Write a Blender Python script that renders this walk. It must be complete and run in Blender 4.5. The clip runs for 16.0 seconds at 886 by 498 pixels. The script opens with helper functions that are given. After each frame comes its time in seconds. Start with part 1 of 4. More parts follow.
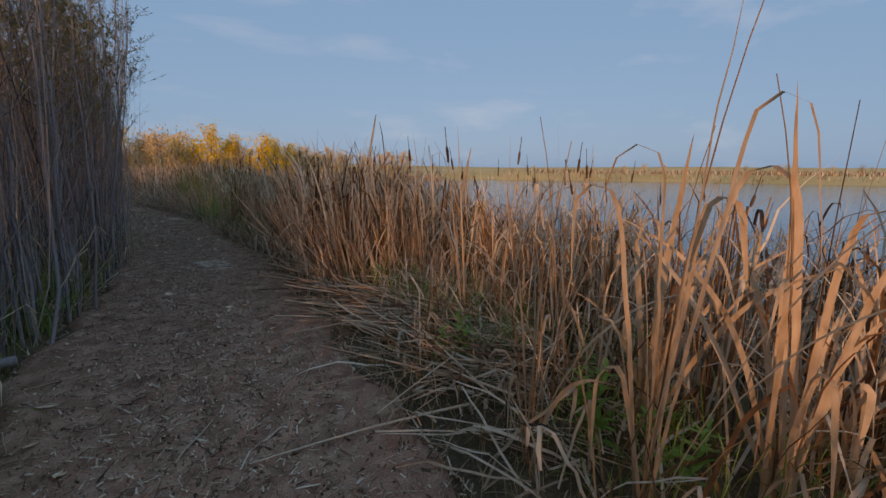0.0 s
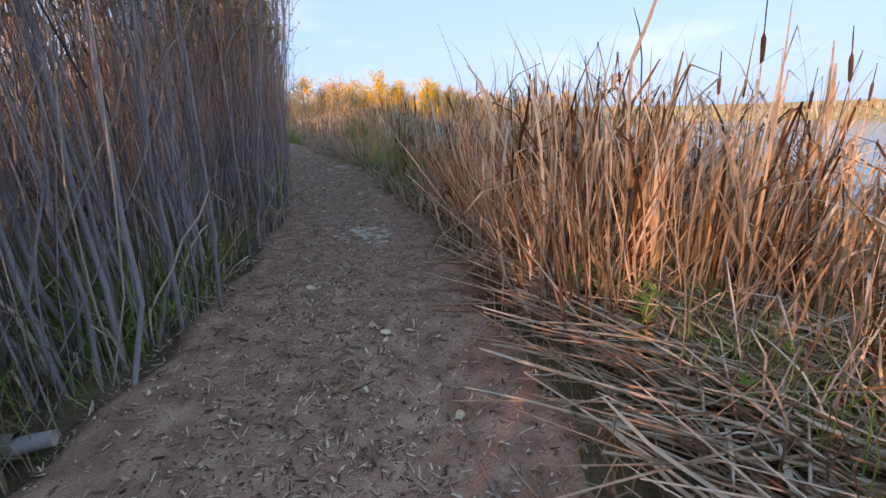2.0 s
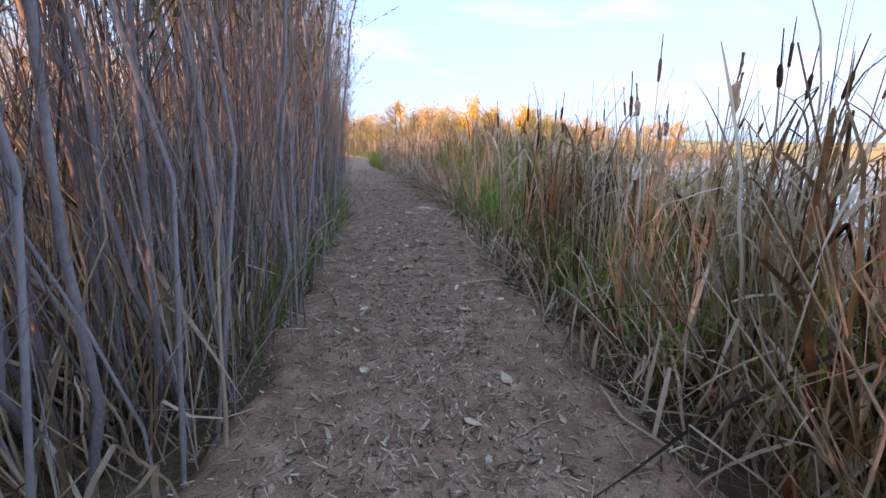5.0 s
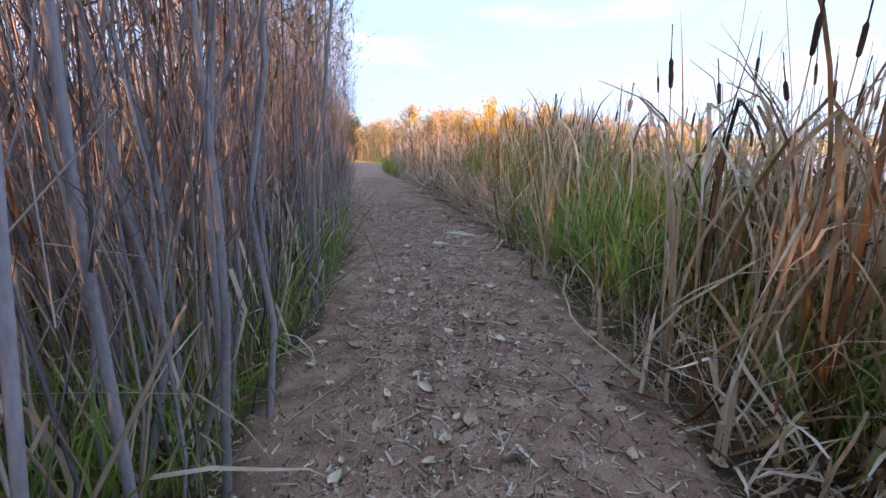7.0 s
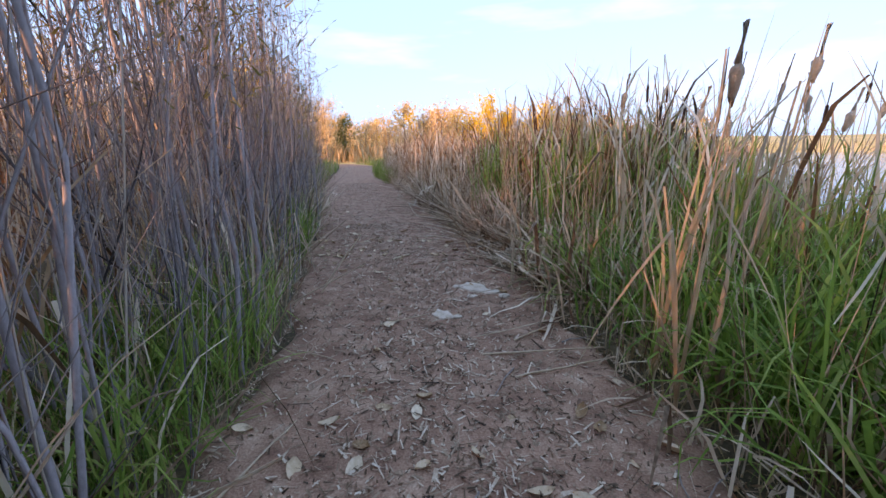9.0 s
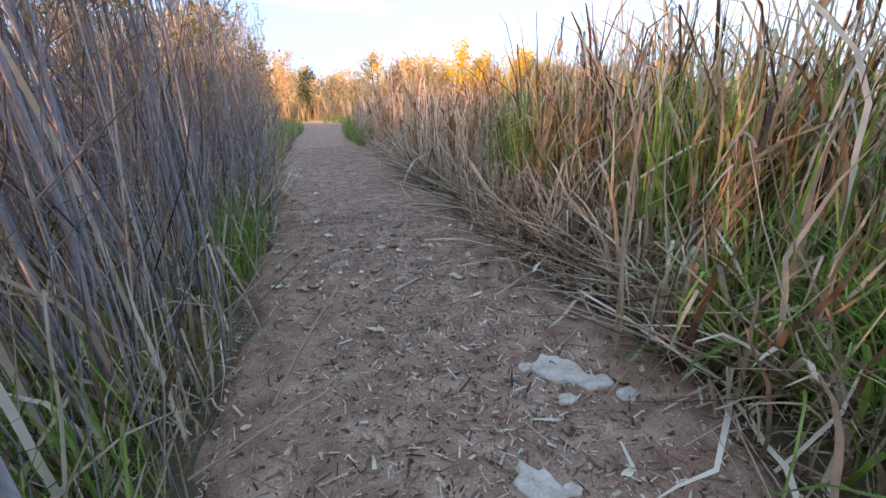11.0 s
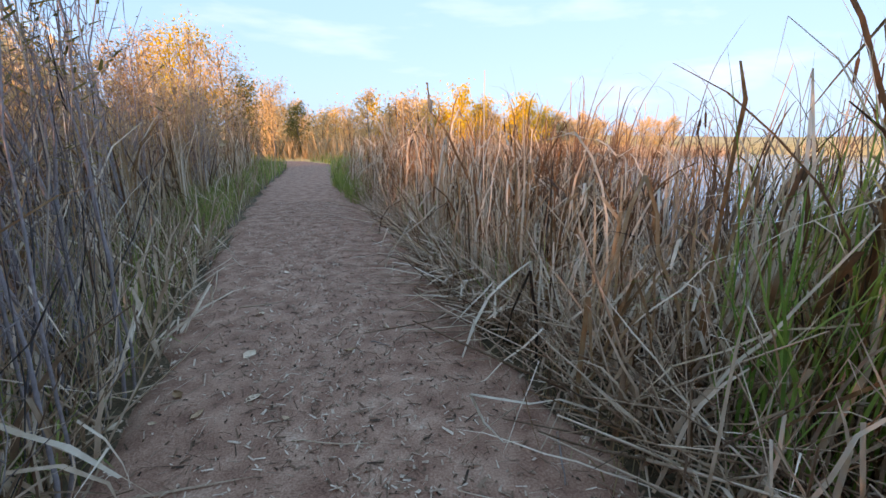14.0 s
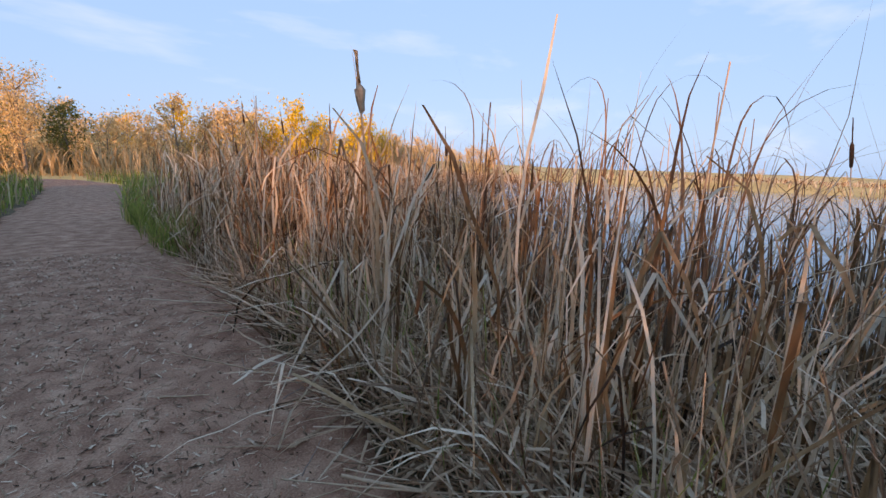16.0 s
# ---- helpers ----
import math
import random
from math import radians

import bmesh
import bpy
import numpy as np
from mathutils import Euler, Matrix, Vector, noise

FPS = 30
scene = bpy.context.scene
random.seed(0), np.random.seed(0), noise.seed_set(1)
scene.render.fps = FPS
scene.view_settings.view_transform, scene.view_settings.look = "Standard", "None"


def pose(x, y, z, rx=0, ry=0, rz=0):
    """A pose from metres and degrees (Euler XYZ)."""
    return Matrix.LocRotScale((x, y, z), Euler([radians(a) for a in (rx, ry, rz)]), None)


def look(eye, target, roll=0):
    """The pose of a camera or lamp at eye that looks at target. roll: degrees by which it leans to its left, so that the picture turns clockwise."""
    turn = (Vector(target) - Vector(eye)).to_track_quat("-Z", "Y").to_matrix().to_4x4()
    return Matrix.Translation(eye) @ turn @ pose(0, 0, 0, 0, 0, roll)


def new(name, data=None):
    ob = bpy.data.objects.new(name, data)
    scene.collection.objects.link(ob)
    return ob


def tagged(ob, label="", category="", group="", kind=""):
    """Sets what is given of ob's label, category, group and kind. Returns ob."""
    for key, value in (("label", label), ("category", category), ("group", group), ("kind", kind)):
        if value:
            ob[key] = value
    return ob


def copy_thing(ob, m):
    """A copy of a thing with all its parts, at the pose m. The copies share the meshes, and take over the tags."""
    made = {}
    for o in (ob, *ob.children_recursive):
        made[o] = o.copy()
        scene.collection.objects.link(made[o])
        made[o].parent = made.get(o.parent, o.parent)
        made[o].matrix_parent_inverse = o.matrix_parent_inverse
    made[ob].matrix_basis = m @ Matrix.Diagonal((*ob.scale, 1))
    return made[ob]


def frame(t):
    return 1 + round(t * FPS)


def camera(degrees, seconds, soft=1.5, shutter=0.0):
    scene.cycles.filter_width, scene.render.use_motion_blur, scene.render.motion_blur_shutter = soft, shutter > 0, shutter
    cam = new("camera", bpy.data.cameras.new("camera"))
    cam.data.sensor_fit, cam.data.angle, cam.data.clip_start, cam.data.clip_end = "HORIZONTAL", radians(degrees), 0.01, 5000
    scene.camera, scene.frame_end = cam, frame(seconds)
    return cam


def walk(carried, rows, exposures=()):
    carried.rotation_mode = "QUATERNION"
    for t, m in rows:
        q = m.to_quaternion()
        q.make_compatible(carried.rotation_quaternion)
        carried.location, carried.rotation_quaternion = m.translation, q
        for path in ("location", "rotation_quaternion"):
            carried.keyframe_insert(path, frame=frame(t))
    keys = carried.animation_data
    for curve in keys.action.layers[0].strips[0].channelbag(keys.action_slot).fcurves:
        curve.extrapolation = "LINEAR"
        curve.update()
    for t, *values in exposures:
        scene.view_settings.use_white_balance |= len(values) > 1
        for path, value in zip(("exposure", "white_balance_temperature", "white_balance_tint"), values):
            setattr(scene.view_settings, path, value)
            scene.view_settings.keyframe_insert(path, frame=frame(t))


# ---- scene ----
cam = camera(94.1, 16.0)
PATH = [
    (0, (0.0, 0.0, 1.685), (1.183, 1.571, 1.321), 0.7),
    (0.5, (0.129, 0.667, 1.616), (1.193, 2.311, 1.21), 0.7),
    (1, (0.283, 1.299, 1.584), (1.19, 3.01, 1.082), 1.4),
    (1.5, (0.406, 1.935, 1.576), (1.154, 3.699, 1.002), 0.7),
    (2, (0.482, 2.688, 1.557), (1.008, 4.518, 0.944), -0.8),
    (2.5, (0.585, 3.352, 1.551), (0.84, 5.244, 0.954), -1.5),
    (3, (0.645, 4.14, 1.548), (0.88, 6.042, 0.978), -0.4),
    (3.5, (0.715, 4.848, 1.562), (0.941, 6.772, 1.066), 1.7),
    (6, (0.722, 9.153, 1.345), (0.842, 11.087, 0.849), 0.1),
    (6.5, (0.573, 9.719, 1.344), (0.675, 11.643, 0.81), -0.1),
    (7, (0.519, 10.377, 1.34), (0.611, 12.317, 0.863), -0.4),
    (7.5, (0.484, 10.994, 1.335), (0.555, 12.937, 0.864), 0.1),
    (8, (0.49, 11.617, 1.329), (0.579, 13.557, 0.852), -0.3),
    (8.5, (0.537, 12.249, 1.352), (0.643, 14.189, 0.875), -0.2),
    (9, (0.544, 12.894, 1.369), (0.656, 14.833, 0.893), -0.6),
    (11.5, (0.221, 15.563, 1.416), (0.455, 17.41, 0.685), -2.3),
    (12, (0.186, 16.223, 1.417), (0.447, 18.062, 0.675), 1.5),
    (12.5, (0.076, 16.853, 1.423), (0.272, 18.715, 0.72), 0.6),
    (13, (0.026, 17.6, 1.484), (0.252, 19.486, 0.86), 0.8),
    (13.5, (0.018, 18.338, 1.511), (0.247, 20.245, 0.954), 0.6),
    (14, (-0.055, 19.123, 1.526), (0.243, 21.035, 1.023), 0.6),
    (14.5, (-0.121, 19.794, 1.55), (0.138, 21.72, 1.078), 1.9),
    (15, (-0.231, 20.623, 1.579), (0.145, 22.523, 1.082), 1.0),
    (15.5, (-0.229, 21.361, 1.559), (0.559, 23.155, 1.158), 3.3),
    (16, (-0.338, 21.964, 1.559), (0.697, 23.632, 1.177), 2.8),
]
walk(cam, [(t, look(eye, target, roll)) for t, eye, target, roll in PATH],
     exposures=[(t, e, 9800 if t < 1 else 10600 if t < 1.5 else 9700, 42 if t < 1 else 49 if t < 5 else 56 if t < 10 else 50 if t < 12.8 else 47 if t < 13.6 else 49) for t, e in ((0, -0.5), (0.5, -0.15), (1.0, 0.22), (1.5, 0.47), (2.0, 0.65), (3.5, 0.88), (6, 1.12), (9, 1.05), (11.5, 1.3), (12.5, 1.25), (13.5, 0.98), (15, 0.58), (16, 0.4))])

# ---- light: low autumn sun from behind and to the west, clear sky with thin cirrus ----
SUN_AZ = Vector((0.68, 0.73, 0.0)).normalized()      # the way the light travels over the ground
SUN_EL = radians(10.0)
sun = new("sun", bpy.data.lights.new("sun", "SUN"))
sun.data.energy, sun.data.angle, sun.data.color = 3.7, radians(0.6), (1.0, 0.77, 0.50)
sun.matrix_world = look((0, 0, 50), Vector((0, 0, 50)) + SUN_AZ * math.cos(SUN_EL) - Vector((0, 0, math.sin(SUN_EL))))

world = bpy.data.worlds.new("sky")
scene.world = world
world.use_nodes = True
wn, wl = world.node_tree.nodes, world.node_tree.links
wn.clear()
sky = wn.new("ShaderNodeTexSky")
sky.sky_type, sky.sun_disc = "NISHITA", False
sky.sun_elevation = SUN_EL
sky.sun_rotation = math.atan2(-SUN_AZ.x, -SUN_AZ.y)
sky.air_density, sky.dust_density, sky.ozone_density = 1.0, 1.6, 2.0
coord = wn.new("ShaderNodeTexCoord")
stretch = wn.new("ShaderNodeMapping")
stretch.inputs["Scale"].default_value = (1.2, 2.6, 7.0)
stretch.inputs["Rotation"].default_value = (0.0, 0.25, 0.5)
cloud = wn.new("ShaderNodeTexNoise")
cloud.inputs["Scale"].default_value, cloud.inputs["Detail"].default_value, cloud.inputs["Roughness"].default_value = 1.7, 6.0, 0.55
ramp = wn.new("ShaderNodeValToRGB")
ramp.color_ramp.elements[0].position, ramp.color_ramp.elements[1].position = 0.53, 0.92
ramp.color_ramp.elements[0].color, ramp.color_ramp.elements[1].color = (0, 0, 0, 1), (0.55, 0.55, 0.55, 1)
haze = wn.new("ShaderNodeMixRGB")                      # high thin haze over the whole sky
haze.inputs["Fac"].default_value = 0.62
haze.inputs["Color2"].default_value = (2.05, 7.3, 13.6, 1)
veil = wn.new("ShaderNodeMixRGB")
veil.inputs["Color2"].default_value = (6.3, 9.7, 12.3, 1)
bg = wn.new("ShaderNodeBackground")
bg.inputs["Strength"].default_value = 0.10
out = wn.new("ShaderNodeOutputWorld")
wl.new(coord.outputs["Generated"], stretch.inputs["Vector"])
wl.new(stretch.outputs["Vector"], cloud.inputs["Vector"])
wl.new(cloud.outputs["Fac"], ramp.inputs["Fac"])
wl.new(ramp.outputs["Color"], veil.inputs["Fac"])
wl.new(sky.outputs["Color"], haze.inputs["Color1"])
wl.new(haze.outputs["Color"], veil.inputs["Color1"])
wl.new(veil.outputs["Color"], bg.inputs["Color"])
wl.new(bg.outputs["Background"], out.inputs["Surface"])


# ---- materials ----
def material(name, ramp_stops, scale=8.0, rough=0.85, bump=0.3, fine=60.0, island=0.0, per_object=0.0, through_light=0.0,
             stretch_z=1.0, sheen=0.3, dist=0.02, coarse_relief=True):
    """A matte natural surface: colours from coarse and fine noise, varied by piece, with relief; through_light: how much shines through a leaf."""
    m = bpy.data.materials.new(name)
    m.use_nodes = True
    n, l = m.node_tree.nodes, m.node_tree.links
    n.clear()
    o = n.new("ShaderNodeOutputMaterial")
    p = n.new("ShaderNodeBsdfPrincipled")
    p.inputs["Roughness"].default_value = rough
    p.inputs["Specular IOR Level"].default_value = sheen
    tc = n.new("ShaderNodeTexCoord")
    mp = n.new("ShaderNodeMapping")
    mp.inputs["Scale"].default_value = (1, 1, stretch_z)
    l.new(tc.outputs["Object"], mp.inputs["Vector"])
    a, b = n.new("ShaderNodeTexNoise"), n.new("ShaderNodeTexNoise")
    a.inputs["Scale"].default_value, a.inputs["Detail"].default_value = scale, 5
    b.inputs["Scale"].default_value, b.inputs["Detail"].default_value = fine, 4
    for t in (a, b):
        l.new(mp.outputs["Vector"], t.inputs["Vector"])
    mix = n.new("ShaderNodeMath")
    mix.operation = "MULTIPLY_ADD"
    l.new(a.outputs["Fac"], mix.inputs[0])
    mix.inputs[1].default_value = 0.55
    half = n.new("ShaderNodeMath")
    half.operation = "MULTIPLY"
    l.new(b.outputs["Fac"], half.inputs[0])
    half.inputs[1].default_value = 0.45
    l.new(half.outputs[0], mix.inputs[2])
    fac = mix.outputs[0]
    for amount, node, socket in ((island, "ShaderNodeNewGeometry", "Random Per Island"), (per_object, "ShaderNodeObjectInfo", "Random")):
        if amount:
            g = n.new(node)
            add = n.new("ShaderNodeMath")
            add.operation = "MULTIPLY_ADD"
            shift = n.new("ShaderNodeMath")
            shift.operation = "SUBTRACT"
            l.new(g.outputs[socket], shift.inputs[0])
            shift.inputs[1].default_value = 0.5
            l.new(shift.outputs[0], add.inputs[0])
            add.inputs[1].default_value = amount
            l.new(fac, add.inputs[2])
            fac = add.outputs[0]
    r = n.new("ShaderNodeValToRGB")
    el = r.color_ramp.elements
    while len(el) < len(ramp_stops):
        el.new(0.5)
    for e, (pos, col) in zip(el, ramp_stops):
        e.position, e.color = pos, (*col, 1)
    l.new(fac, r.inputs["Fac"])
    l.new(r.outputs["Color"], p.inputs["Base Color"])
    if bump:
        bp = n.new("ShaderNodeBump")
        bp.inputs["Strength"].default_value, bp.inputs["Distance"].default_value = bump, dist
        l.new((mix if coarse_relief else half).outputs[0], bp.inputs["Height"])
        l.new(bp.outputs["Normal"], p.inputs["Normal"])
    if through_light:
        tr = n.new("ShaderNodeBsdfTranslucent")
        l.new(r.outputs["Color"], tr.inputs["Color"])
        ms = n.new("ShaderNodeMixShader")
        ms.inputs["Fac"].default_value = through_light
        l.new(p.outputs[0], ms.inputs[1])
        l.new(tr.outputs[0], ms.inputs[2])
        l.new(ms.outputs[0], o.inputs["Surface"])
    else:
        l.new(p.outputs[0], o.inputs["Surface"])
    return m


SOIL = material("trodden_soil", [(0.28, (0.13, 0.05, 0.034)), (0.43, (0.33, 0.145, 0.095)), (0.57, (0.50, 0.255, 0.172)), (0.72, (0.70, 0.44, 0.32))],
                scale=5, fine=95, rough=0.95, bump=0.9, dist=0.012, coarse_relief=False)
BANK = material("litter_soil", [(0.3, (0.05, 0.032, 0.018)), (0.5, (0.12, 0.08, 0.045)), (0.7, (0.26, 0.18, 0.10))], scale=1.5, fine=40, rough=0.95, bump=0.8)
FIELD = material("dry_meadow", [(0.3, (0.48, 0.31, 0.10)), (0.5, (0.64, 0.43, 0.17)), (0.7, (0.70, 0.52, 0.27))], scale=0.03, fine=1.5, rough=0.95, bump=0.2)
REED = material("dry_reed_leaf", [(0.0, (0.05, 0.027, 0.018)), (0.26, (0.27, 0.12, 0.052)), (0.46, (0.49, 0.29, 0.155)), (0.66, (0.68, 0.48, 0.32)), (0.95, (0.84, 0.72, 0.57))],
                scale=3, fine=30, rough=0.7, bump=0.15, island=1.0, through_light=0.4, stretch_z=0.25)
PALE = material("weathered_reed", [(0.05, (0.17, 0.085, 0.05)), (0.35, (0.48, 0.295, 0.19)), (0.65, (0.70, 0.50, 0.355)), (0.95, (0.86, 0.69, 0.53))],
                scale=4, fine=40, rough=0.75, bump=0.2, island=0.9, through_light=0.2, stretch_z=0.3)
GREEN = material("green_blade", [(0.1, (0.07, 0.125, 0.025)), (0.4, (0.18, 0.27, 0.055)), (0.65, (0.27, 0.36, 0.085)), (0.95, (0.50, 0.43, 0.16))],
                 scale=3, fine=30, rough=0.6, bump=0.1, island=0.7, through_light=0.3, stretch_z=0.3)
LUSH = material("lush_green_blade", [(0.1, (0.06, 0.17, 0.03)), (0.4, (0.15, 0.34, 0.06)), (0.7, (0.25, 0.45, 0.10)), (0.98, (0.44, 0.48, 0.16))],
                scale=3, fine=30, rough=0.55, bump=0.1, island=0.7, through_light=0.42, stretch_z=0.3)
STRAW = material("straw_grass", [(0.1, (0.22, 0.15, 0.07)), (0.5, (0.42, 0.29, 0.15)), (0.9, (0.60, 0.46, 0.29))], scale=3, fine=30, rough=0.7, bump=0.1,
                 island=0.7, through_light=0.25, stretch_z=0.3)
HEAD = material("cattail_brown", [(0.2, (0.035, 0.018, 0.012)), (0.6, (0.085, 0.045, 0.028)), (0.9, (0.17, 0.10, 0.065))], scale=12, fine=120, rough=0.95, bump=0.5, per_object=0.4, dist=0.005)
FLUFF = material("cattail_fluff", [(0.2, (0.30, 0.23, 0.17)), (0.6, (0.50, 0.41, 0.32)), (0.9, (0.66, 0.58, 0.48))], scale=25, fine=150, rough=1.0, bump=1.0, per_object=0.3)
BARK = material("willow_bark", [(0.05, (0.055, 0.043, 0.043)), (0.35, (0.19, 0.158, 0.158)), (0.65, (0.37, 0.325, 0.33)), (0.95, (0.50, 0.38, 0.29))],
                scale=6, fine=80, rough=0.8, bump=0.4, island=0.95, stretch_z=0.4)
TWIG = material("willow_twig", [(0.1, (0.13, 0.09, 0.075)), (0.5, (0.28, 0.215, 0.19)), (0.9, (0.42, 0.33, 0.27))], scale=8, fine=80, rough=0.8, bump=0.0, island=0.6)
OLIVE = material("willow_leaf", [(0.1, (0.13, 0.11, 0.03)), (0.5, (0.26, 0.21, 0.06)), (0.9, (0.42, 0.31, 0.10))], scale=5, fine=30, rough=0.6, bump=0.0, island=0.7, through_light=0.35)
RUST = material("rusty_leaf", [(0.1, (0.30, 0.13, 0.05)), (0.5, (0.50, 0.27, 0.11)), (0.9, (0.64, 0.42, 0.20))], scale=2.0, fine=20, rough=0.7, bump=0.0, island=0.6, through_light=0.3)
GOLD = material("golden_leaf", [(0.1, (0.58, 0.33, 0.02)), (0.5, (0.80, 0.52, 0.03)), (0.9, (0.85, 0.62, 0.08))], scale=1.0, fine=20, rough=0.6, bump=0.0, island=0.6, through_light=0.3)
AMBER = material("amber_leaf", [(0.1, (0.52, 0.32, 0.14)), (0.5, (0.72, 0.50, 0.24)), (0.9, (0.80, 0.62, 0.36))], scale=1.0, fine=20, rough=0.7, bump=0.0, island=0.6, through_light=0.3)
LEAFGREEN = material("fading_green_leaf", [(0.1, (0.10, 0.11, 0.03)), (0.5, (0.20, 0.19, 0.05)), (0.9, (0.36, 0.30, 0.10))], scale=1.0, fine=20, rough=0.7, bump=0.0, island=0.6, through_light=0.3)
TRUNK = material("grey_trunk", [(0.2, (0.13, 0.10, 0.075)), (0.6, (0.27, 0.22, 0.17)), (0.9, (0.42, 0.36, 0.30))], scale=5, fine=40, rough=0.9, bump=0.6)
STONE = material("pale_stone", [(0.25, (0.36, 0.25, 0.18)), (0.5, (0.62, 0.47, 0.37)), (0.75, (0.80, 0.65, 0.54))], scale=9, fine=60, rough=0.9, bump=0.6)
LEAF = material("fallen_leaf", [(0.1, (0.36, 0.18, 0.09)), (0.4, (0.64, 0.41, 0.26)), (0.9, (0.88, 0.68, 0.50))], scale=18, fine=90, rough=0.8, bump=0.3, per_object=0.8)
DARK = material("dark_weathered_reed", [(0.1, (0.055, 0.03, 0.019)), (0.5, (0.18, 0.105, 0.064)), (0.9, (0.36, 0.235, 0.15))], scale=6, fine=40, rough=0.8, bump=0.2, per_object=0.5, stretch_z=0.4)
CHIP = material("wood_chip", [(0.0, (0.05, 0.026, 0.016)), (0.35, (0.25, 0.13, 0.08)), (0.68, (0.46, 0.28, 0.19)), (1.0, (0.76, 0.58, 0.44))], scale=15, fine=90, rough=0.9, bump=0.2, island=1.0)

WATER = bpy.data.materials.new("lake_water")
WATER.use_nodes = True
n, l = WATER.node_tree.nodes, WATER.node_tree.links
p = n["Principled BSDF"]
p.inputs["Base Color"].default_value, p.inputs["Roughness"].default_value, p.inputs["IOR"].default_value = (0.03, 0.06, 0.085, 1), 0.06, 1.33
tc, mp, w = n.new("ShaderNodeTexCoord"), n.new("ShaderNodeMapping"), n.new("ShaderNodeTexNoise")
mp.inputs["Scale"].default_value, mp.inputs["Rotation"].default_value = (0.5, 1.6, 1), (0, 0, 0.6)
w.inputs["Scale"].default_value, w.inputs["Detail"].default_value = 2.2, 4
bp = n.new("ShaderNodeBump")
bp.inputs["Strength"].default_value, bp.inputs["Distance"].default_value = 0.35, 0.08
l.new(tc.outputs["Object"], mp.inputs["Vector"]), l.new(mp.outputs["Vector"], w.inputs["Vector"])
l.new(w.outputs["Fac"], bp.inputs["Height"]), l.new(bp.outputs["Normal"], p.inputs["Normal"])

# ---- the plan: edges of the path, shores of the lake, height of the land ----
RIGHT = [(-40, -0.5), (-8, 0.5), (0, 1.1), (3, 1.4), (6, 1.75), (9, 2.0), (12, 1.78), (15, 1.78), (17, 1.6), (19, 1.25), (21, 0.9), (24, 0.45), (27, 0.0),
         (30, -0.65), (34, -1.5), (38, -2.2), (43, -2.7), (48, -3.2), (52, -5.5), (58, -16)]
LEFT = [(-40, -2.6), (-8, -1.5), (0, -1.0), (5, -0.85), (6.5, -0.5), (8, -0.32), (10, -0.15), (12, -0.3), (14, -0.35), (16, -0.45), (18, -0.85), (21, -1.35),
        (24, -2.0), (27, -2.6), (30, -3.1), (35, -3.9), (40, -4.5), (44, -5.1), (48, -6.2), (52, -10), (58, -24)]
NEAR = [(-300, -20), (-60, 2), (0, 5.6), (10, 6.0), (20, 5.3), (28, 4.6), (34, 5.2), (45, 9), (60, 20), (80, 42), (95, 70), (104, 92)]
FAR = [(-300, 190), (0, 165), (60, 150), (90, 120), (104, 92)]
WATER_Z = -0.35


def line(table, y):
    return np.interp(y, [r[0] for r in table], [r[1] for r in table])


def smooth(a, b, v):
    t = np.clip((v - a) / (b - a), 0, 1)
    return t * t * (3 - 2 * t)


def hum(x, y, f):
    """Cheap rolling unevenness between -1 and 1."""
    return (np.sin(x * f + 1.3 * np.sin(y * f * 0.7)) + np.sin(y * f * 1.1 + 1.7 * np.sin(x * f * 0.6 + 2))) / 2


def land(x, y):
    x, y = np.asarray(x, float), np.asarray(y, float)
    s, f = line(NEAR, y), line(FAR, y)
    over = np.maximum.reduce([s - x, x - f, np.where(y > 104, y - 104, -1e9)])      # > 0 on land
    z = -0.35 + 0.35 * smooth(0, 2.6, over) - 0.9 * smooth(0, -3.0, over)
    z = z + (0.03 * hum(x, y, 2.1) + 0.02 * hum(x, y, 5.3)) * smooth(0, 2, over)
    east = np.maximum(x - f, y - 104)
    z = z + np.where(east > 0, 2.0 * smooth(0, 12, east) + 5.5 * smooth(10, 220, east), 0)
    z = z + 2.0 * smooth(60, 200, y) * smooth(40, -20, x) + 0.6 * smooth(-6, -30, x)
    return z


def centre_off(x, y):
    l, r = line(LEFT, y), line(RIGHT, y)
    return np.abs(x - (l + r) / 2) / ((r - l) / 2)


def path_z(x, y):
    return land(x, y) * 0.04 + 0.015 * (1 - np.clip(centre_off(x, y), 0, 1.4) ** 2) + 0.003 * hum(x + 0.4 * np.sin(y * 1.3), 0.35 * y + 0.3 * x, 2.3)


def ground_z(x, y):
    """Height of what one treads on."""
    c = centre_off(x, y)
    return np.where(c < 1.0, np.maximum(path_z(x, y), land(x, y) - 0.09), land(x, y) - 0.09 * smooth(1.25, 0.9, c))


# ---- mesh helpers ----
def mesh_of(name, verts, quads, mat, shade=True):
    me = bpy.data.meshes.new(name)
    verts, quads = np.asarray(verts, np.float32).reshape(-1, 3), np.asarray(quads, np.int32).reshape(-1, 4)
    me.vertices.add(len(verts))
    me.vertices.foreach_set("co", verts.ravel())
    me.loops.add(quads.size)
    me.loops.foreach_set("vertex_index", quads.ravel())
    me.polygons.add(len(quads))
    me.polygons.foreach_set("loop_start", np.arange(0, quads.size, 4, dtype=np.int32))
    me.polygons.foreach_set("use_smooth", np.full(len(quads), shade))
    me.materials.append(mat)
    me.update(calc_edges=True)
    return me


def part(name, data, parent, label=""):
    ob = new(name, data)
    ob.parent = parent
    return tagged(ob, label)


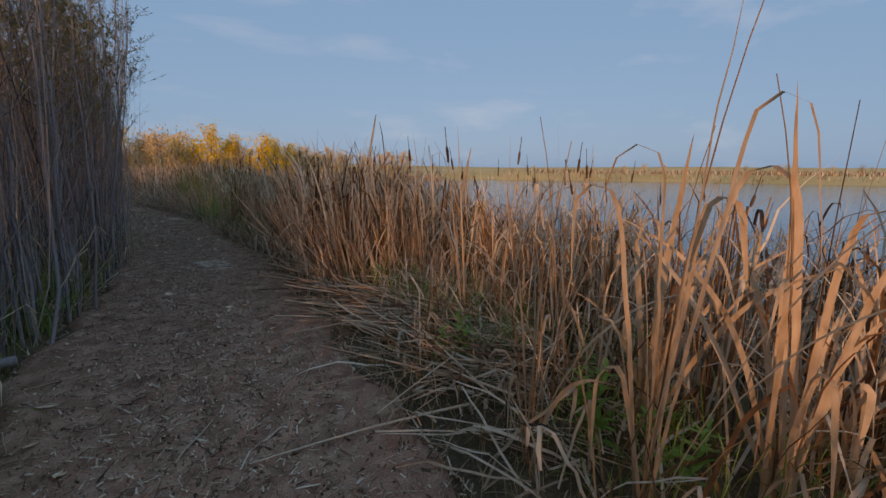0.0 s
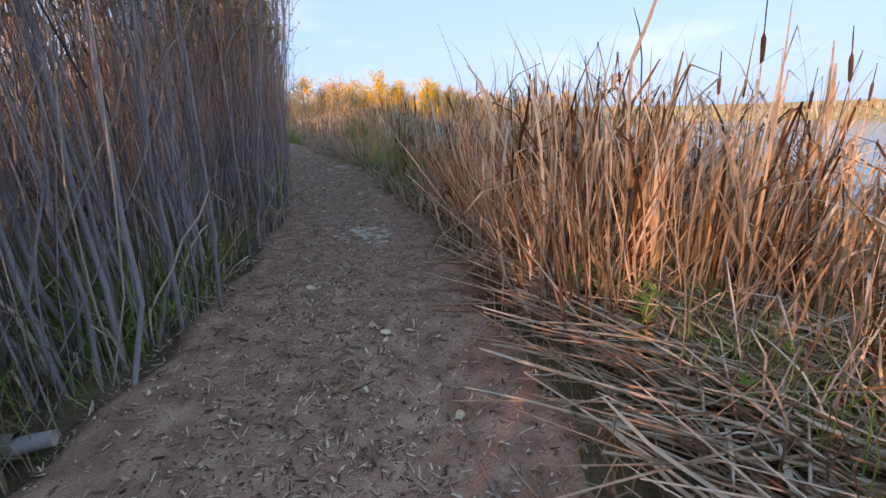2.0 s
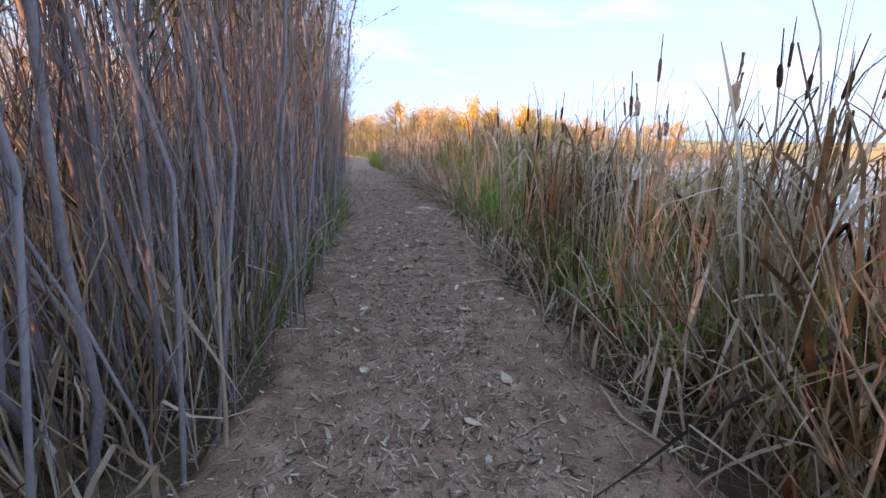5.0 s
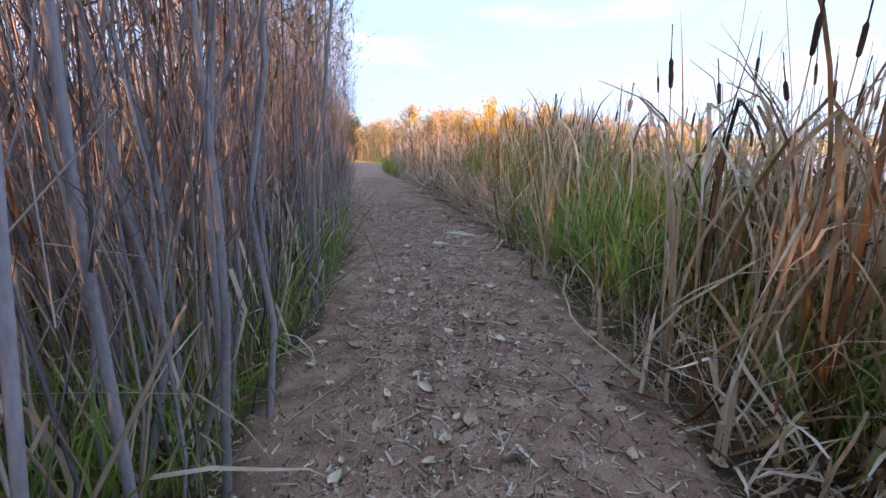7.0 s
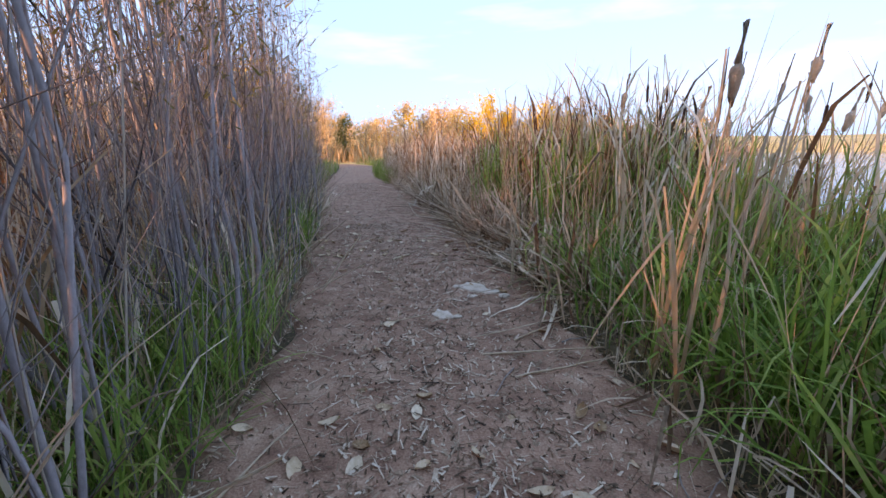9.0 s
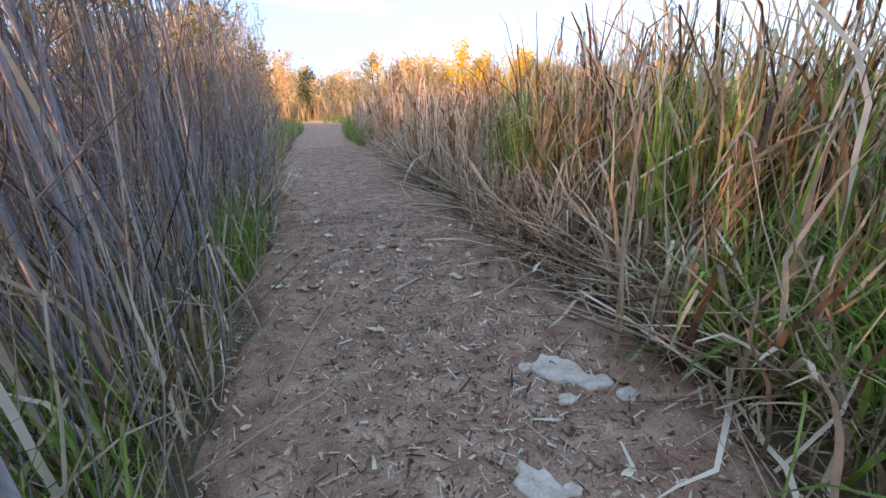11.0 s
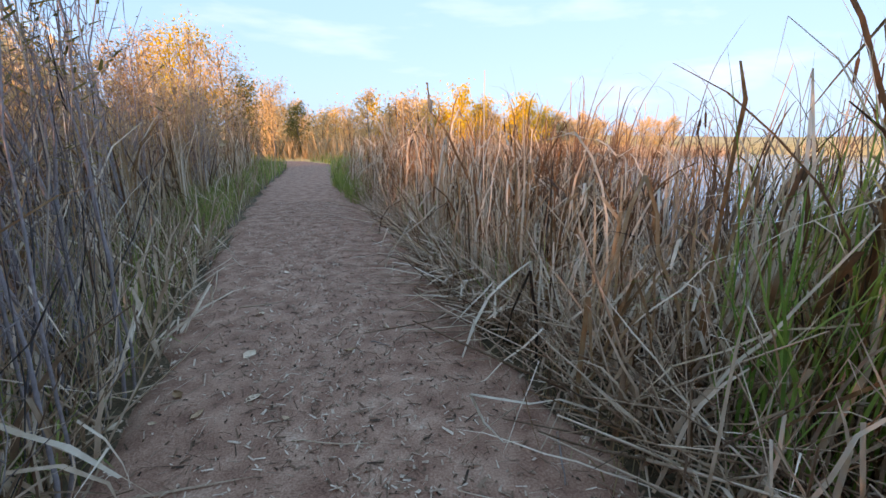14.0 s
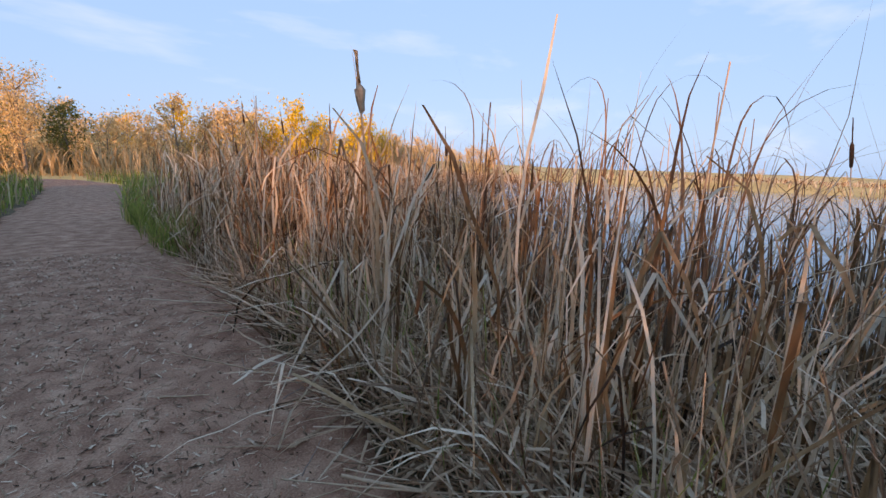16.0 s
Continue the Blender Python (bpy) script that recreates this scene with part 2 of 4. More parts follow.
def courses(base, length, az, tilt, curl, segs, power=2.0, kink=None, kink_at=None, aside=None, rough=None, floor=None):
    """Centre lines of bending stalks: tilt at the foot and curl towards the tip, in radians; a sharp fold, which may turn aside, for those
    that have one; rough: unsteady angles, one for each piece."""
    n = len(base)
    s = (np.arange(segs) + 0.5) / segs
    ang = tilt[:, None] + curl[:, None] * s[None] ** power
    way = np.repeat(az[:, None], segs, 1)
    if kink is not None:
        ang = ang + np.where(s[None] > kink_at[:, None], kink[:, None], 0)
    if aside is not None:
        way = way + np.where(s[None] > kink_at[:, None], aside[:, None], 0)
    if rough is not None:
        ang = ang + rough
    step = (length / segs)[:, None]
    run = np.sin(ang) * step
    flat = lambda d: np.concatenate([np.zeros((n, 1)), np.cumsum(d, 1)], 1)
    pts = np.stack([base[:, :1] + flat(run * np.cos(way)), base[:, 1:2] + flat(run * np.sin(way)), base[:, 2:] + flat(np.cos(ang) * step)], -1)
    floor = base[:, 2:] + 0.01 if floor is None else floor[:, None]
    pts[..., 2] = np.where(np.arange(segs + 1)[None] > 0, np.maximum(pts[..., 2], floor), pts[..., 2])
    return pts


def ribbons(pts, width, face, taper=3.0):
    """Blades along centre lines; face: the heading of their width; a taper over 100 leaves a blunt, broken end."""
    n, k, _ = pts.shape
    s = np.linspace(0, 1, k)
    t = np.broadcast_to(np.asarray(taper, float), (n,))[:, None]
    w = width[:, None] * (0.75 + 0.5 * s - 0.25 * s * s)[None] * np.maximum(1 - s[None] ** t, np.where(t > 100, 0.45, 0.0)) + 0.0006
    d = np.stack([np.cos(face), np.sin(face), np.zeros(n)], -1)[:, None]
    verts = np.stack([pts - d * w[..., None] / 2, pts + d * w[..., None] / 2], 2)
    i = (np.arange(n)[:, None] * k + np.arange(k - 1)[None]) * 2
    quads = np.stack([i, i + 1, i + 3, i + 2], -1)
    return verts.reshape(-1, 3), quads.reshape(-1, 4)


def tubes(pts, radius, sides=5, thin=0.35):
    n, k, _ = pts.shape
    tan = np.gradient(pts, axis=1)
    tan /= np.linalg.norm(tan, axis=-1, keepdims=True) + 1e-9
    ref = np.where(np.abs(tan[..., 2:3]) > 0.8, np.array([1.0, 0, 0]), np.array([0, 0, 1.0]))
    a = np.cross(tan, ref)
    a /= np.linalg.norm(a, axis=-1, keepdims=True) + 1e-9
    b = np.cross(tan, a)
    r = radius[:, None] * (1 - (1 - thin) * np.linspace(0, 1, k))[None]
    t = np.arange(sides) / sides * 2 * np.pi
    ring = a[:, :, None] * np.cos(t)[:, None] + b[:, :, None] * np.sin(t)[:, None]
    verts = pts[:, :, None] + ring * r[..., None, None]
    base = (np.arange(n)[:, None] * k + np.arange(k - 1)[None])[..., None] * sides
    j = np.arange(sides)
    quads = np.stack([base + j, base + (j + 1) % sides, base + sides + (j + 1) % sides, base + sides + j], -1)
    return verts.reshape(-1, 3), quads.reshape(-1, 4)


def lathe(profile, sides=8):
    """A closed turned shape: (height, radius) from foot to tip."""
    t = np.arange(sides) / sides * 2 * np.pi
    v = np.concatenate([np.stack([r * np.cos(t), r * np.sin(t), np.full(sides, z)], -1) for z, r in profile])
    i, j = np.arange(len(profile) - 1)[:, None] * sides, np.arange(sides)
    return v, np.stack([i + j, i + (j + 1) % sides, i + sides + (j + 1) % sides, i + sides + j], -1).reshape(-1, 4)


def merge(*pieces):
    verts, quads, at = [], [], 0
    for v, q in pieces:
        verts.append(v), quads.append(q + at)
        at += len(v)
    return np.concatenate(verts), np.concatenate(quads)


def scatter(count, inside, y0, y1, x0, x1, rng):
    """Random feet where inside(x, y) says so, on the ground."""
    got = np.zeros((0, 2))
    while len(got) < count:
        x, y = rng.uniform(x0, x1, count * 2), rng.uniform(y0, y1, count * 2)
        keep = rng.uniform(0, 1, count * 2) < inside(x, y)
        got = np.concatenate([got, np.stack([x, y], -1)[keep]])
    got = got[:count]
    return np.concatenate([got, ground_z(got[:, 0], got[:, 1])[:, None] - 0.02], 1)


# ---- ground, path, lake ----
def spread(lo, hi, step, far_lo, far_hi, grow=1.16):
    mid = list(np.arange(lo, hi + step / 2, step))
    for edge, sign in ((far_lo, -1), (far_hi, 1)):
        d, v = step, (mid[0] if sign < 0 else mid[-1])
        while (v - edge) * sign < 0:
            d *= grow
            v += d * sign
            mid = [v] + mid if sign < 0 else mid + [v]
    return np.array(mid)


def sheet(xs, ys, height):
    X, Y = np.meshgrid(xs, ys)
    v = np.stack([X, Y, height(X, Y)], -1).reshape(-1, 3)
    i = np.arange(len(ys) - 1)[:, None] * len(xs) + np.arange(len(xs) - 1)[None]
    return v, np.stack([i, i + 1, i + len(xs) + 1, i + len(xs)], -1).reshape(-1, 4)


def build_ground():
    v, q = sheet(spread(-8, 9, 0.3, -900, 900), spread(-8, 46, 0.3, -700, 1100),
                 lambda x, y: land(x, y) - 0.09 * smooth(1.3, 0.85, centre_off(x, y)))
    me = mesh_of("ground", v, q, BANK)
    me.materials.append(FIELD)
    mid = v[q].mean(1)
    far = (mid[:, 0] < -14) | (mid[:, 1] > 46) | (mid[:, 0] > 60) | (mid[:, 1] < -20)
    me.polygons.foreach_set("material_index", far.astype(np.int32))
    tagged(new("ground", me), "dark leaf-littered earth running into dry golden meadow", "ground", kind="structure")
    ys = np.arange(-8, 52, 0.08)
    u = np.linspace(-1.18, 1.18, 44)
    l, r = line(LEFT, ys)[:, None], line(RIGHT, ys)[:, None]
    wob = 0.07 * np.sin(ys * 3.1)[:, None] * u + 0.05 * np.sin(ys * 7.3 + 1)[:, None] * u
    X = (l + r) / 2 + u * (r - l) / 2 + wob
    Y = ys[:, None] + 0 * X
    Z = path_z(X, Y) - 0.10 * smooth(0.98, 1.18, np.abs(u))[None]
    i = np.arange(len(ys) - 1)[:, None] * len(u) + np.arange(len(u) - 1)[None]
    me = mesh_of("path", np.stack([X, Y, Z], -1), np.stack([i, i + 1, i + len(u) + 1, i + len(u)], -1), SOIL)
    tagged(new("path", me), "trodden reddish-brown dirt path strewn with chips", "path", kind="structure")
    v, q = sheet(np.linspace(-60, 260, 9), np.linspace(-320, 130, 9), lambda x, y: 0 * x + WATER_Z)
    tagged(new("water", mesh_of("water", v, q, WATER)), "rippled blue lake reflecting the evening sky", "lake", kind="structure")


build_ground()


# ---- uncountable growth: reeds, grass, litter ----
def blades(rng, feet, tall, spread_, tilt, curl, width, segs=6, kinked=0.15, toward=None, turn=0.9, each=1, lean0=0.0, droop=0.0, blunt=0.0):
    """Ribbon leaves on the given feet, each of which bears several; toward: the heading they lean to, else all ways; droop: how far the tips hang over."""
    n = len(feet) * each
    grow = np.repeat(rng.normal(0, spread_, len(feet)), each) + rng.normal(0, spread_ * 0.6, n)
    feet = np.repeat(feet, each, 0) + (rng.normal(0, 0.03, (n, 3)) * np.array([1, 1, 0]) if each > 1 else 0)
    length = np.clip(tall + grow, tall * 0.3, tall * 1.35)
    az = rng.uniform(0, 2 * np.pi, n) if toward is None else rng.normal(toward, turn, n)
    lean = lean0 + np.abs(rng.normal(0, tilt, n))
    bend = rng.gamma(1.3, curl, n)
    has = rng.uniform(0, 1, n) < kinked
    kink, at = np.where(has, rng.uniform(1.2, 2.8, n), 0), rng.uniform(0.3, 0.9, n)
    pts = courses(feet, length, az, lean, bend, segs, 2.2, kink, at, rng.normal(0, 0.8, n),
                  rng.normal(0, 0.10, (n, segs)) + rng.gamma(1.0, droop + 1e-6, n)[:, None] * ((np.arange(segs) + 0.5) / segs)[None] ** 5)
    return ribbons(pts, width * rng.uniform(0.5, 1.4, n), az + np.pi / 2 + rng.normal(0, 0.7, n), np.where(rng.uniform(0, 1, n) < blunt, 400.0, 3.0))


def hanging(rng, feet, low, high, long_, width, segs=6):
    """Dead leaf ends that hang folded from the stems, at all heights between low and high."""
    n = len(feet)
    up = feet + np.stack([rng.normal(0, 0.06, n), rng.normal(0, 0.06, n), rng.uniform(low, high, n)], -1)
    az = rng.uniform(0, 2 * np.pi, n)
    pts = courses(up, long_ * rng.uniform(0.5, 1.5, n), az, rng.uniform(0.3, 1.3, n), rng.uniform(1.2, 2.4, n), segs, 0.7, rough=rng.normal(0, 0.2, (n, segs)), floor=feet[:, 2] + 0.02)
    return ribbons(pts, width * rng.uniform(0.5, 1.4, n), az + np.pi / 2 + rng.normal(0, 0.8, n), np.where(rng.uniform(0, 1, n) < 0.5, 400.0, 3.0))


def stalks(rng, feet, tall, spread_, tilt, radius, segs=4, curl=0.1, toward=None, turn=0.8, base_tilt=0.0, sides=4):
    n = len(feet)
    length = np.clip(rng.normal(tall, spread_, n), tall * 0.3, tall * 1.5)
    az = rng.uniform(0, 2 * np.pi, n) if toward is None else rng.normal(toward, turn, n)
    pts = courses(feet, length, az, base_tilt + np.abs(rng.normal(0, tilt, n)), rng.normal(0, curl, n), segs)
    return tubes(pts, radius * rng.uniform(0.6, 1.3, n), sides)


def stuff(name, label, category, mat, *pieces):
    v, q = merge(*pieces)
    return tagged(new(name, mesh_of(name, v, q, mat)), label, category, kind="stuff")


def beside(edge, side, near, far, lo, hi, dens=None):
    """A belt beside an edge of the path, between y = lo and hi; dens(x, y) thins it."""
    def inside(x, y):
        d = (x - line(edge, y)) * side
        ok = smooth(near - 0.05, near + 0.12, d) * (d < far) * (y > lo) * (y < hi)
        return ok if dens is None else ok * dens(x, y)
    return inside


def to_shore(near, past, lo, hi, dens=None):
    def inside(x, y):
        ok = smooth(near, near + 0.25, x - line(RIGHT, y)) * (x < line(NEAR, y) + past + 0.5 * np.sin(y * 1.7)) * (y > lo) * (y < hi)
        return ok if dens is None else ok * dens(x, y)
    return inside


def clumpy(f, low=0.15):
    return lambda x, y: np.clip(low + (1 - low) * (0.5 + 0.75 * hum(x, y, f)), 0, 1)


def build_reeds():
    rng = np.random.default_rng(11)
    gap = lambda x, y: np.clip(1 - 0.95 * smooth(12.6, 13.6, y) * smooth(17.5, 16.3, y), 0, 1)
    mat_zone = lambda x, y: np.clip(1 - 0.97 * smooth(1.6, 2.4, y) * smooth(6.6, 5.2, y) * smooth(2.0, 1.4, x - line(RIGHT, y)), 0, 1)
    near_off = lambda x, y: 1 - 0.95 * smooth(2.5, 1.7, y) * smooth(3.3, 2.5, x)
    open_edge = lambda x, y: 1 - 0.6 * np.maximum(smooth(20.5, 21.5, y) * smooth(27, 25, y), smooth(16, 16.8, y) * smooth(19.6, 18.8, y)) * np.where(y > 20, smooth(2.6, 1.9, x - line(RIGHT, y)), smooth(1.5, 0.9, x - line(RIGHT, y)))
    thin = lambda x, y: (1 - 0.88 * smooth(8.8, 9.6, y) * smooth(13.2, 12.2, y) * smooth(0.4, 0.9, x - line(RIGHT, y))) * (1 - 0.62 * smooth(20.3, 21.5, y) * smooth(28.5, 26.5, y) * smooth(0.8, 1.6, x - line(RIGHT, y)))
    both = lambda x, y: thin(x, y) * open_edge(x, y) * gap(x, y) * mat_zone(x, y) * near_off(x, y) * clumpy(2.3, 0.25)(x, y)
    f = lambda c, lo, hi, near=0.25, past=0.8, d=both: scatter(c, to_shore(near, past, lo, hi, d), lo, hi, -3, 9, rng)
    stuff("cattail_stand", "dry orange-brown cattail leaves standing in the sun beside the lake", "cattails", REED,
          blades(rng, f(650, -3, 9), 1.55, 0.25, 0.12, 0.25, 0.022, 9, 0.7, each=4, droop=0.7, blunt=0.4),
          blades(rng, f(420, -3, 9, 0.2), 0.95, 0.25, 0.4, 0.4, 0.021, 8, 0.7, each=4, droop=0.7, blunt=0.4),
          blades(rng, scatter(210, beside(RIGHT, 1, 1.2, 3.4, 4.9, 9.5), 4.9, 9.5, 0, 6, rng), 1.95, 0.22, 0.10, 0.25, 0.025, 9, 0.75, each=5, droop=0.7, blunt=0.4),
          blades(rng, scatter(46, beside(RIGHT, 1, 0.45, 1.5, 5.6, 8.6), 5.6, 8.6, 0, 6, rng), 2.2, 0.2, 0.08, 0.25, 0.026, 10, 0.6, each=5, droop=0.9, blunt=0.35),
          hanging(rng, f(1500, -3, 9), 0.5, 1.45, 0.5, 0.016),
          stalks(rng, f(450, -3, 9), 1.55, 0.2, 0.08, 0.005))
    stuff("cattail_stand", "tangled tan cattail leaves with green shoots beside the path", "cattails", REED,
          blades(rng, f(380, 9, 16, 0.4), 1.6, 0.24, 0.12, 0.25, 0.024, 9, 0.7, each=4, droop=0.7, blunt=0.4),
          blades(rng, f(180, 9, 16, 0.3), 0.9, 0.25, 0.4, 0.4, 0.022, 8, 0.6, each=4),
          blades(rng, scatter(12, beside(RIGHT, 1, 0.3, 1.3, 11.4, 13), 11.2, 13, 0, 5, rng), 1.95, 0.2, 0.10, 0.3, 0.024, 9, 0.75, each=5, droop=0.7, blunt=0.4),
          hanging(rng, f(1000, 9, 16, 0.35), 0.5, 1.5, 0.5, 0.016),
          stalks(rng, f(350, 9, 16), 1.6, 0.25, 0.1, 0.005))
    stuff("cattail_stand", "messy brown cattail leaves leaning over the path edge", "cattails", REED,
          blades(rng, f(350, 16, 22, 0.5), 1.65, 0.28, 0.13, 0.3, 0.023, 9, 0.75, each=4, droop=0.7, blunt=0.4),
          blades(rng, f(420, 16, 22, 0.25), 1.0, 0.3, 0.6, 0.4, 0.024, 8, 0.65, each=4),
          blades(rng, scatter(200, beside(RIGHT, 1, 0.9, 2.6, 17.2, 21.0), 17.2, 21.0, 0, 5, rng), 2.05, 0.2, 0.10, 0.3, 0.022, 9, 0.6, each=5, droop=0.7, blunt=0.4),
          blades(rng, scatter(60, beside(RIGHT, 1, 0.8, 2.2, 17.0, 20.4), 17.0, 20.4, 0, 5, rng), 2.25, 0.2, 0.08, 0.3, 0.022, 10, 0.5, each=5, droop=0.9, blunt=0.3),
          hanging(rng, f(1100, 16, 22, 0.35), 0.4, 1.5, 0.5, 0.016),
          stalks(rng, f(300, 16, 22, 0.4), 1.6, 0.3, 0.14, 0.005))
    stuff("cattail_stand", "dense tan dry cattail stand at the bend of the path", "cattails", REED,
          blades(rng, f(1000, 22, 33, 0.12, 0.3), 1.78, 0.26, 0.10, 0.25, 0.021, 8, 0.7, each=4, droop=0.7, blunt=0.4),
          blades(rng, f(600, 22, 33, 0.1, 0.3), 0.95, 0.3, 0.35, 0.4, 0.021, 7, 0.7, each=4, droop=0.7, blunt=0.4),
          hanging(rng, f(2200, 22, 33, 0.12, 0.3), 0.4, 1.6, 0.45, 0.015, 5),
          stalks(rng, f(650, 22, 33, 0.15, 0.3), 1.5, 0.2, 0.08, 0.005))
    stuff("cattail_stand", "distant golden reed belt along the curving shores", "cattails", REED,
          blades(rng, scatter(7000, lambda x, y: (x > line(FAR, y) - 1) * (x < line(FAR, y) + 60), -140, 104, 90, 240, rng), 1.5, 0.5, 0.2, 0.4, 0.2, 3),
          blades(rng, scatter(9000, lambda x, y: (np.abs(x - line(NEAR, y) + 0.5) < 2.2) * (y > 33), 33, 95, -4, 70, rng), 1.5, 0.25, 0.12, 0.4, 0.04, 4))
    # old broken stems, grey and leaning, low at the edge of the stand
    edge = lambda c, lo, hi, near=0.1, far=1.1: scatter(c, beside(RIGHT, 1, near, far, lo, hi), lo, hi, -3, 5, rng)
    stuff("broken_reed_stems", "weathered grey broken reed stems leaning from the stand", "reed stems", PALE,
          stalks(rng, edge(420, 5.5, 10.5, 0.25, 1.5), 1.0, 0.35, 0.3, 0.0065, toward=2.2, base_tilt=0.25, turn=1.0),
          blades(rng, edge(760, 5.5, 10.5), 0.9, 0.35, 0.5, 0.7, 0.02, 7, 0.6),
          stalks(rng, edge(300, 12, 16), 0.8, 0.3, 0.35, 0.005, base_tilt=0.1),
          stalks(rng, edge(620, 16, 22, 0.15, 1.8), 0.9, 0.35, 0.6, 0.006, base_tilt=0.2),
          blades(rng, edge(1200, 16, 22, 0.1, 1.8), 0.9, 0.35, 0.7, 0.8, 0.021, 7, 0.6),
          stalks(rng, edge(700, 22, 31, 0.05, 1.2), 0.75, 0.25, 0.35, 0.005, toward=3.0, turn=1.2),
          blades(rng, edge(1000, 22, 31, 0.0, 1.8), 0.85, 0.3, 0.5, 0.7, 0.024, 6, 0.6))
    lodged = lambda c, lo, hi, near, far: scatter(c, beside(RIGHT, 1, near, far, lo, hi, clumpy(2.6, 0.3)), lo, hi, -2, 6, rng) + np.array([0, 0, 0.06])
    stuff("fallen_reed_mat", "lodged pale cattail leaves heaped at the edge of the stand", "reed leaves", PALE,
          blades(rng, lodged(520, 1.0, 6.2, 0.2, 2.0), 0.65, 0.3, 0.3, 0.2, 0.024, 7, 0.4, toward=1.9, turn=0.9, lean0=1.15, blunt=0.6),
          stalks(rng, lodged(420, 4.8, 9.0, 0.3, 1.6), 1.3, 0.35, 0.3, 0.0105, base_tilt=0.15, toward=2.4, turn=1.0),
          blades(rng, lodged(520, 16.3, 19.8, 0.05, 1.7), 1.0, 0.3, 1.0, 0.5, 0.028, 7, 0.5, toward=3.4, turn=1.4),
          blades(rng, scatter(420, beside(LEFT, -1, 0.0, 1.1, 19.2, 25), 19.2, 25, -5, 1, rng) + np.array([0, 0, 0.05]), 0.8, 0.25, 0.95, 0.5, 0.026, 7, 0.5),
          blades(rng, lodged(900, 20.4, 28, 0.05, 3.4), 0.95, 0.3, 0.8, 0.3, 0.021, 7, 0.6, toward=3.6, turn=1.4, lean0=0.25),
          blades(rng, lodged(700, 21.6, 25.6, 0.1, 1.7), 0.85, 0.3, 0.4, 0.2, 0.022, 7, 0.4, lean0=1.0, blunt=0.6),
          blades(rng, lodged(420, 22.2, 24.6, 0.15, 1.5) + np.array([0, 0, 0.22]), 0.8, 0.3, 0.3, 0.2, 0.02, 7, 0.4, lean0=1.2, blunt=0.6),
          blades(rng, lodged(420, 9, 16.5, -0.15, 0.55), 0.5, 0.2, 1.1, 0.4, 0.02, 6, 0.5),
          stalks(rng, lodged(500, 20.4, 28, 0.05, 3.0), 0.85, 0.3, 0.4, 0.006, base_tilt=0.7, toward=3.4, turn=1.6))
    stuff("fallen_reed_mat", "lodged brown cattail leaves bent low beside the lake", "reed leaves", REED,
          blades(rng, lodged(420, 0.0, 3.4, 0.3, 2.2), 0.7, 0.25, 0.6, 0.5, 0.022, 8, 0.6, lean0=0.3, blunt=0.5),
          blades(rng, lodged(520, 11.6, 13.7, 0.1, 1.5), 0.6, 0.25, 0.6, 0.5, 0.018, 7, 0.5, lean0=0.5, blunt=0.4),
          blades(rng, lodged(1000, 20.4, 28, 0.1, 3.6), 1.1, 0.3, 0.75, 0.3, 0.026, 8, 0.75, toward=3.6, turn=1.6))
    lying = scatter(1500, beside(RIGHT, 1, 0.5, 2.2, 1.6, 5.6, clumpy(2.2, 0.3)), 1.6, 5.6, 0.5, 4.5, rng)
    lying[:, 2] += rng.uniform(0.02, 0.22, len(lying))
    stuff("fallen_reed_mat", "mat of grey fallen reed stems trampled beside the path", "reed stems", PALE,
          stalks(rng, lying[:750], 1.0, 0.45, 0.10, 0.012, toward=1.95, turn=0.7, base_tilt=1.40),
          stalks(rng, lying[750:1150], 0.7, 0.35, 0.12, 0.008, toward=0.2, turn=1.4, base_tilt=1.36),
          stalks(rng, scatter(300, beside(RIGHT, 1, -0.3, 0.3, 0, 30), 0, 30, -2, 4, rng), 0.35, 0.2, 0.08, 0.004, base_tilt=1.48, turn=3),
          stalks(rng, scatter(1100, beside(RIGHT, 1, 0.05, 1.6, 16.5, 27.5), 16.5, 27.5, -2, 4, rng) + np.array([0, 0, 0.1]), 0.8, 0.25, 0.35, 0.0085, base_tilt=1.0, toward=3.3, turn=1.5),
          blades(rng, lying[:400], 0.7, 0.2, 0.5, 0.6, 0.014, toward=0.4, turn=1.6, kinked=0.5))
    # left of the path, before and beyond the thicket
    lefty = lambda c, lo, hi, near, far: scatter(c, beside(LEFT, -1, near, far, lo, hi, clumpy(1.7, 0.3)), lo, hi, -18, 1, rng)
    stuff("reed_stand", "tall tan reeds with sunlit tops behind the verge", "reeds", REED,
          blades(rng, lefty(1500, 20.5, 40, 0.9, 7.5), 1.75, 0.4, 0.2, 0.5, 0.028, 6, 0.45, each=4),
          stalks(rng, lefty(700, 20.5, 40, 1.0, 7), 1.9, 0.5, 0.1, 0.004))
    # the stretch before y = 4 is unseen, added to shade the reeds opposite
    stuff("reed_stand", "golden sunlit reeds behind the willow thicket", "reeds", REED,
          blades(rng, scatter(1750, beside(LEFT, -1, 2.9, 6.6, -2, 24), -2, 24, -12, -3, rng), 2.6, 0.45, 0.12, 0.4, 0.034, 6, 0.3, each=3))
    stuff("golden_brush", "tall golden brush and grass in front of the trees", "brush", STRAW,
          blades(rng, scatter(5200, lambda x, y: (x < line(NEAR, y) - 4) * (y > 56), 52, 78, -45, 30, rng), 1.7, 0.5, 0.2, 0.5, 0.14, 3, each=2))
    # never in view: added beside and behind the start to block the low sun
    stuff("reed_stand", "unseen brown reeds that shade the start of the path", "reeds", REED,
          blades(rng, lefty(1100, -10, 4.5, 1.0, 5), 1.75, 0.25, 0.13, 0.4, 0.022, 6, 0.3, each=4))
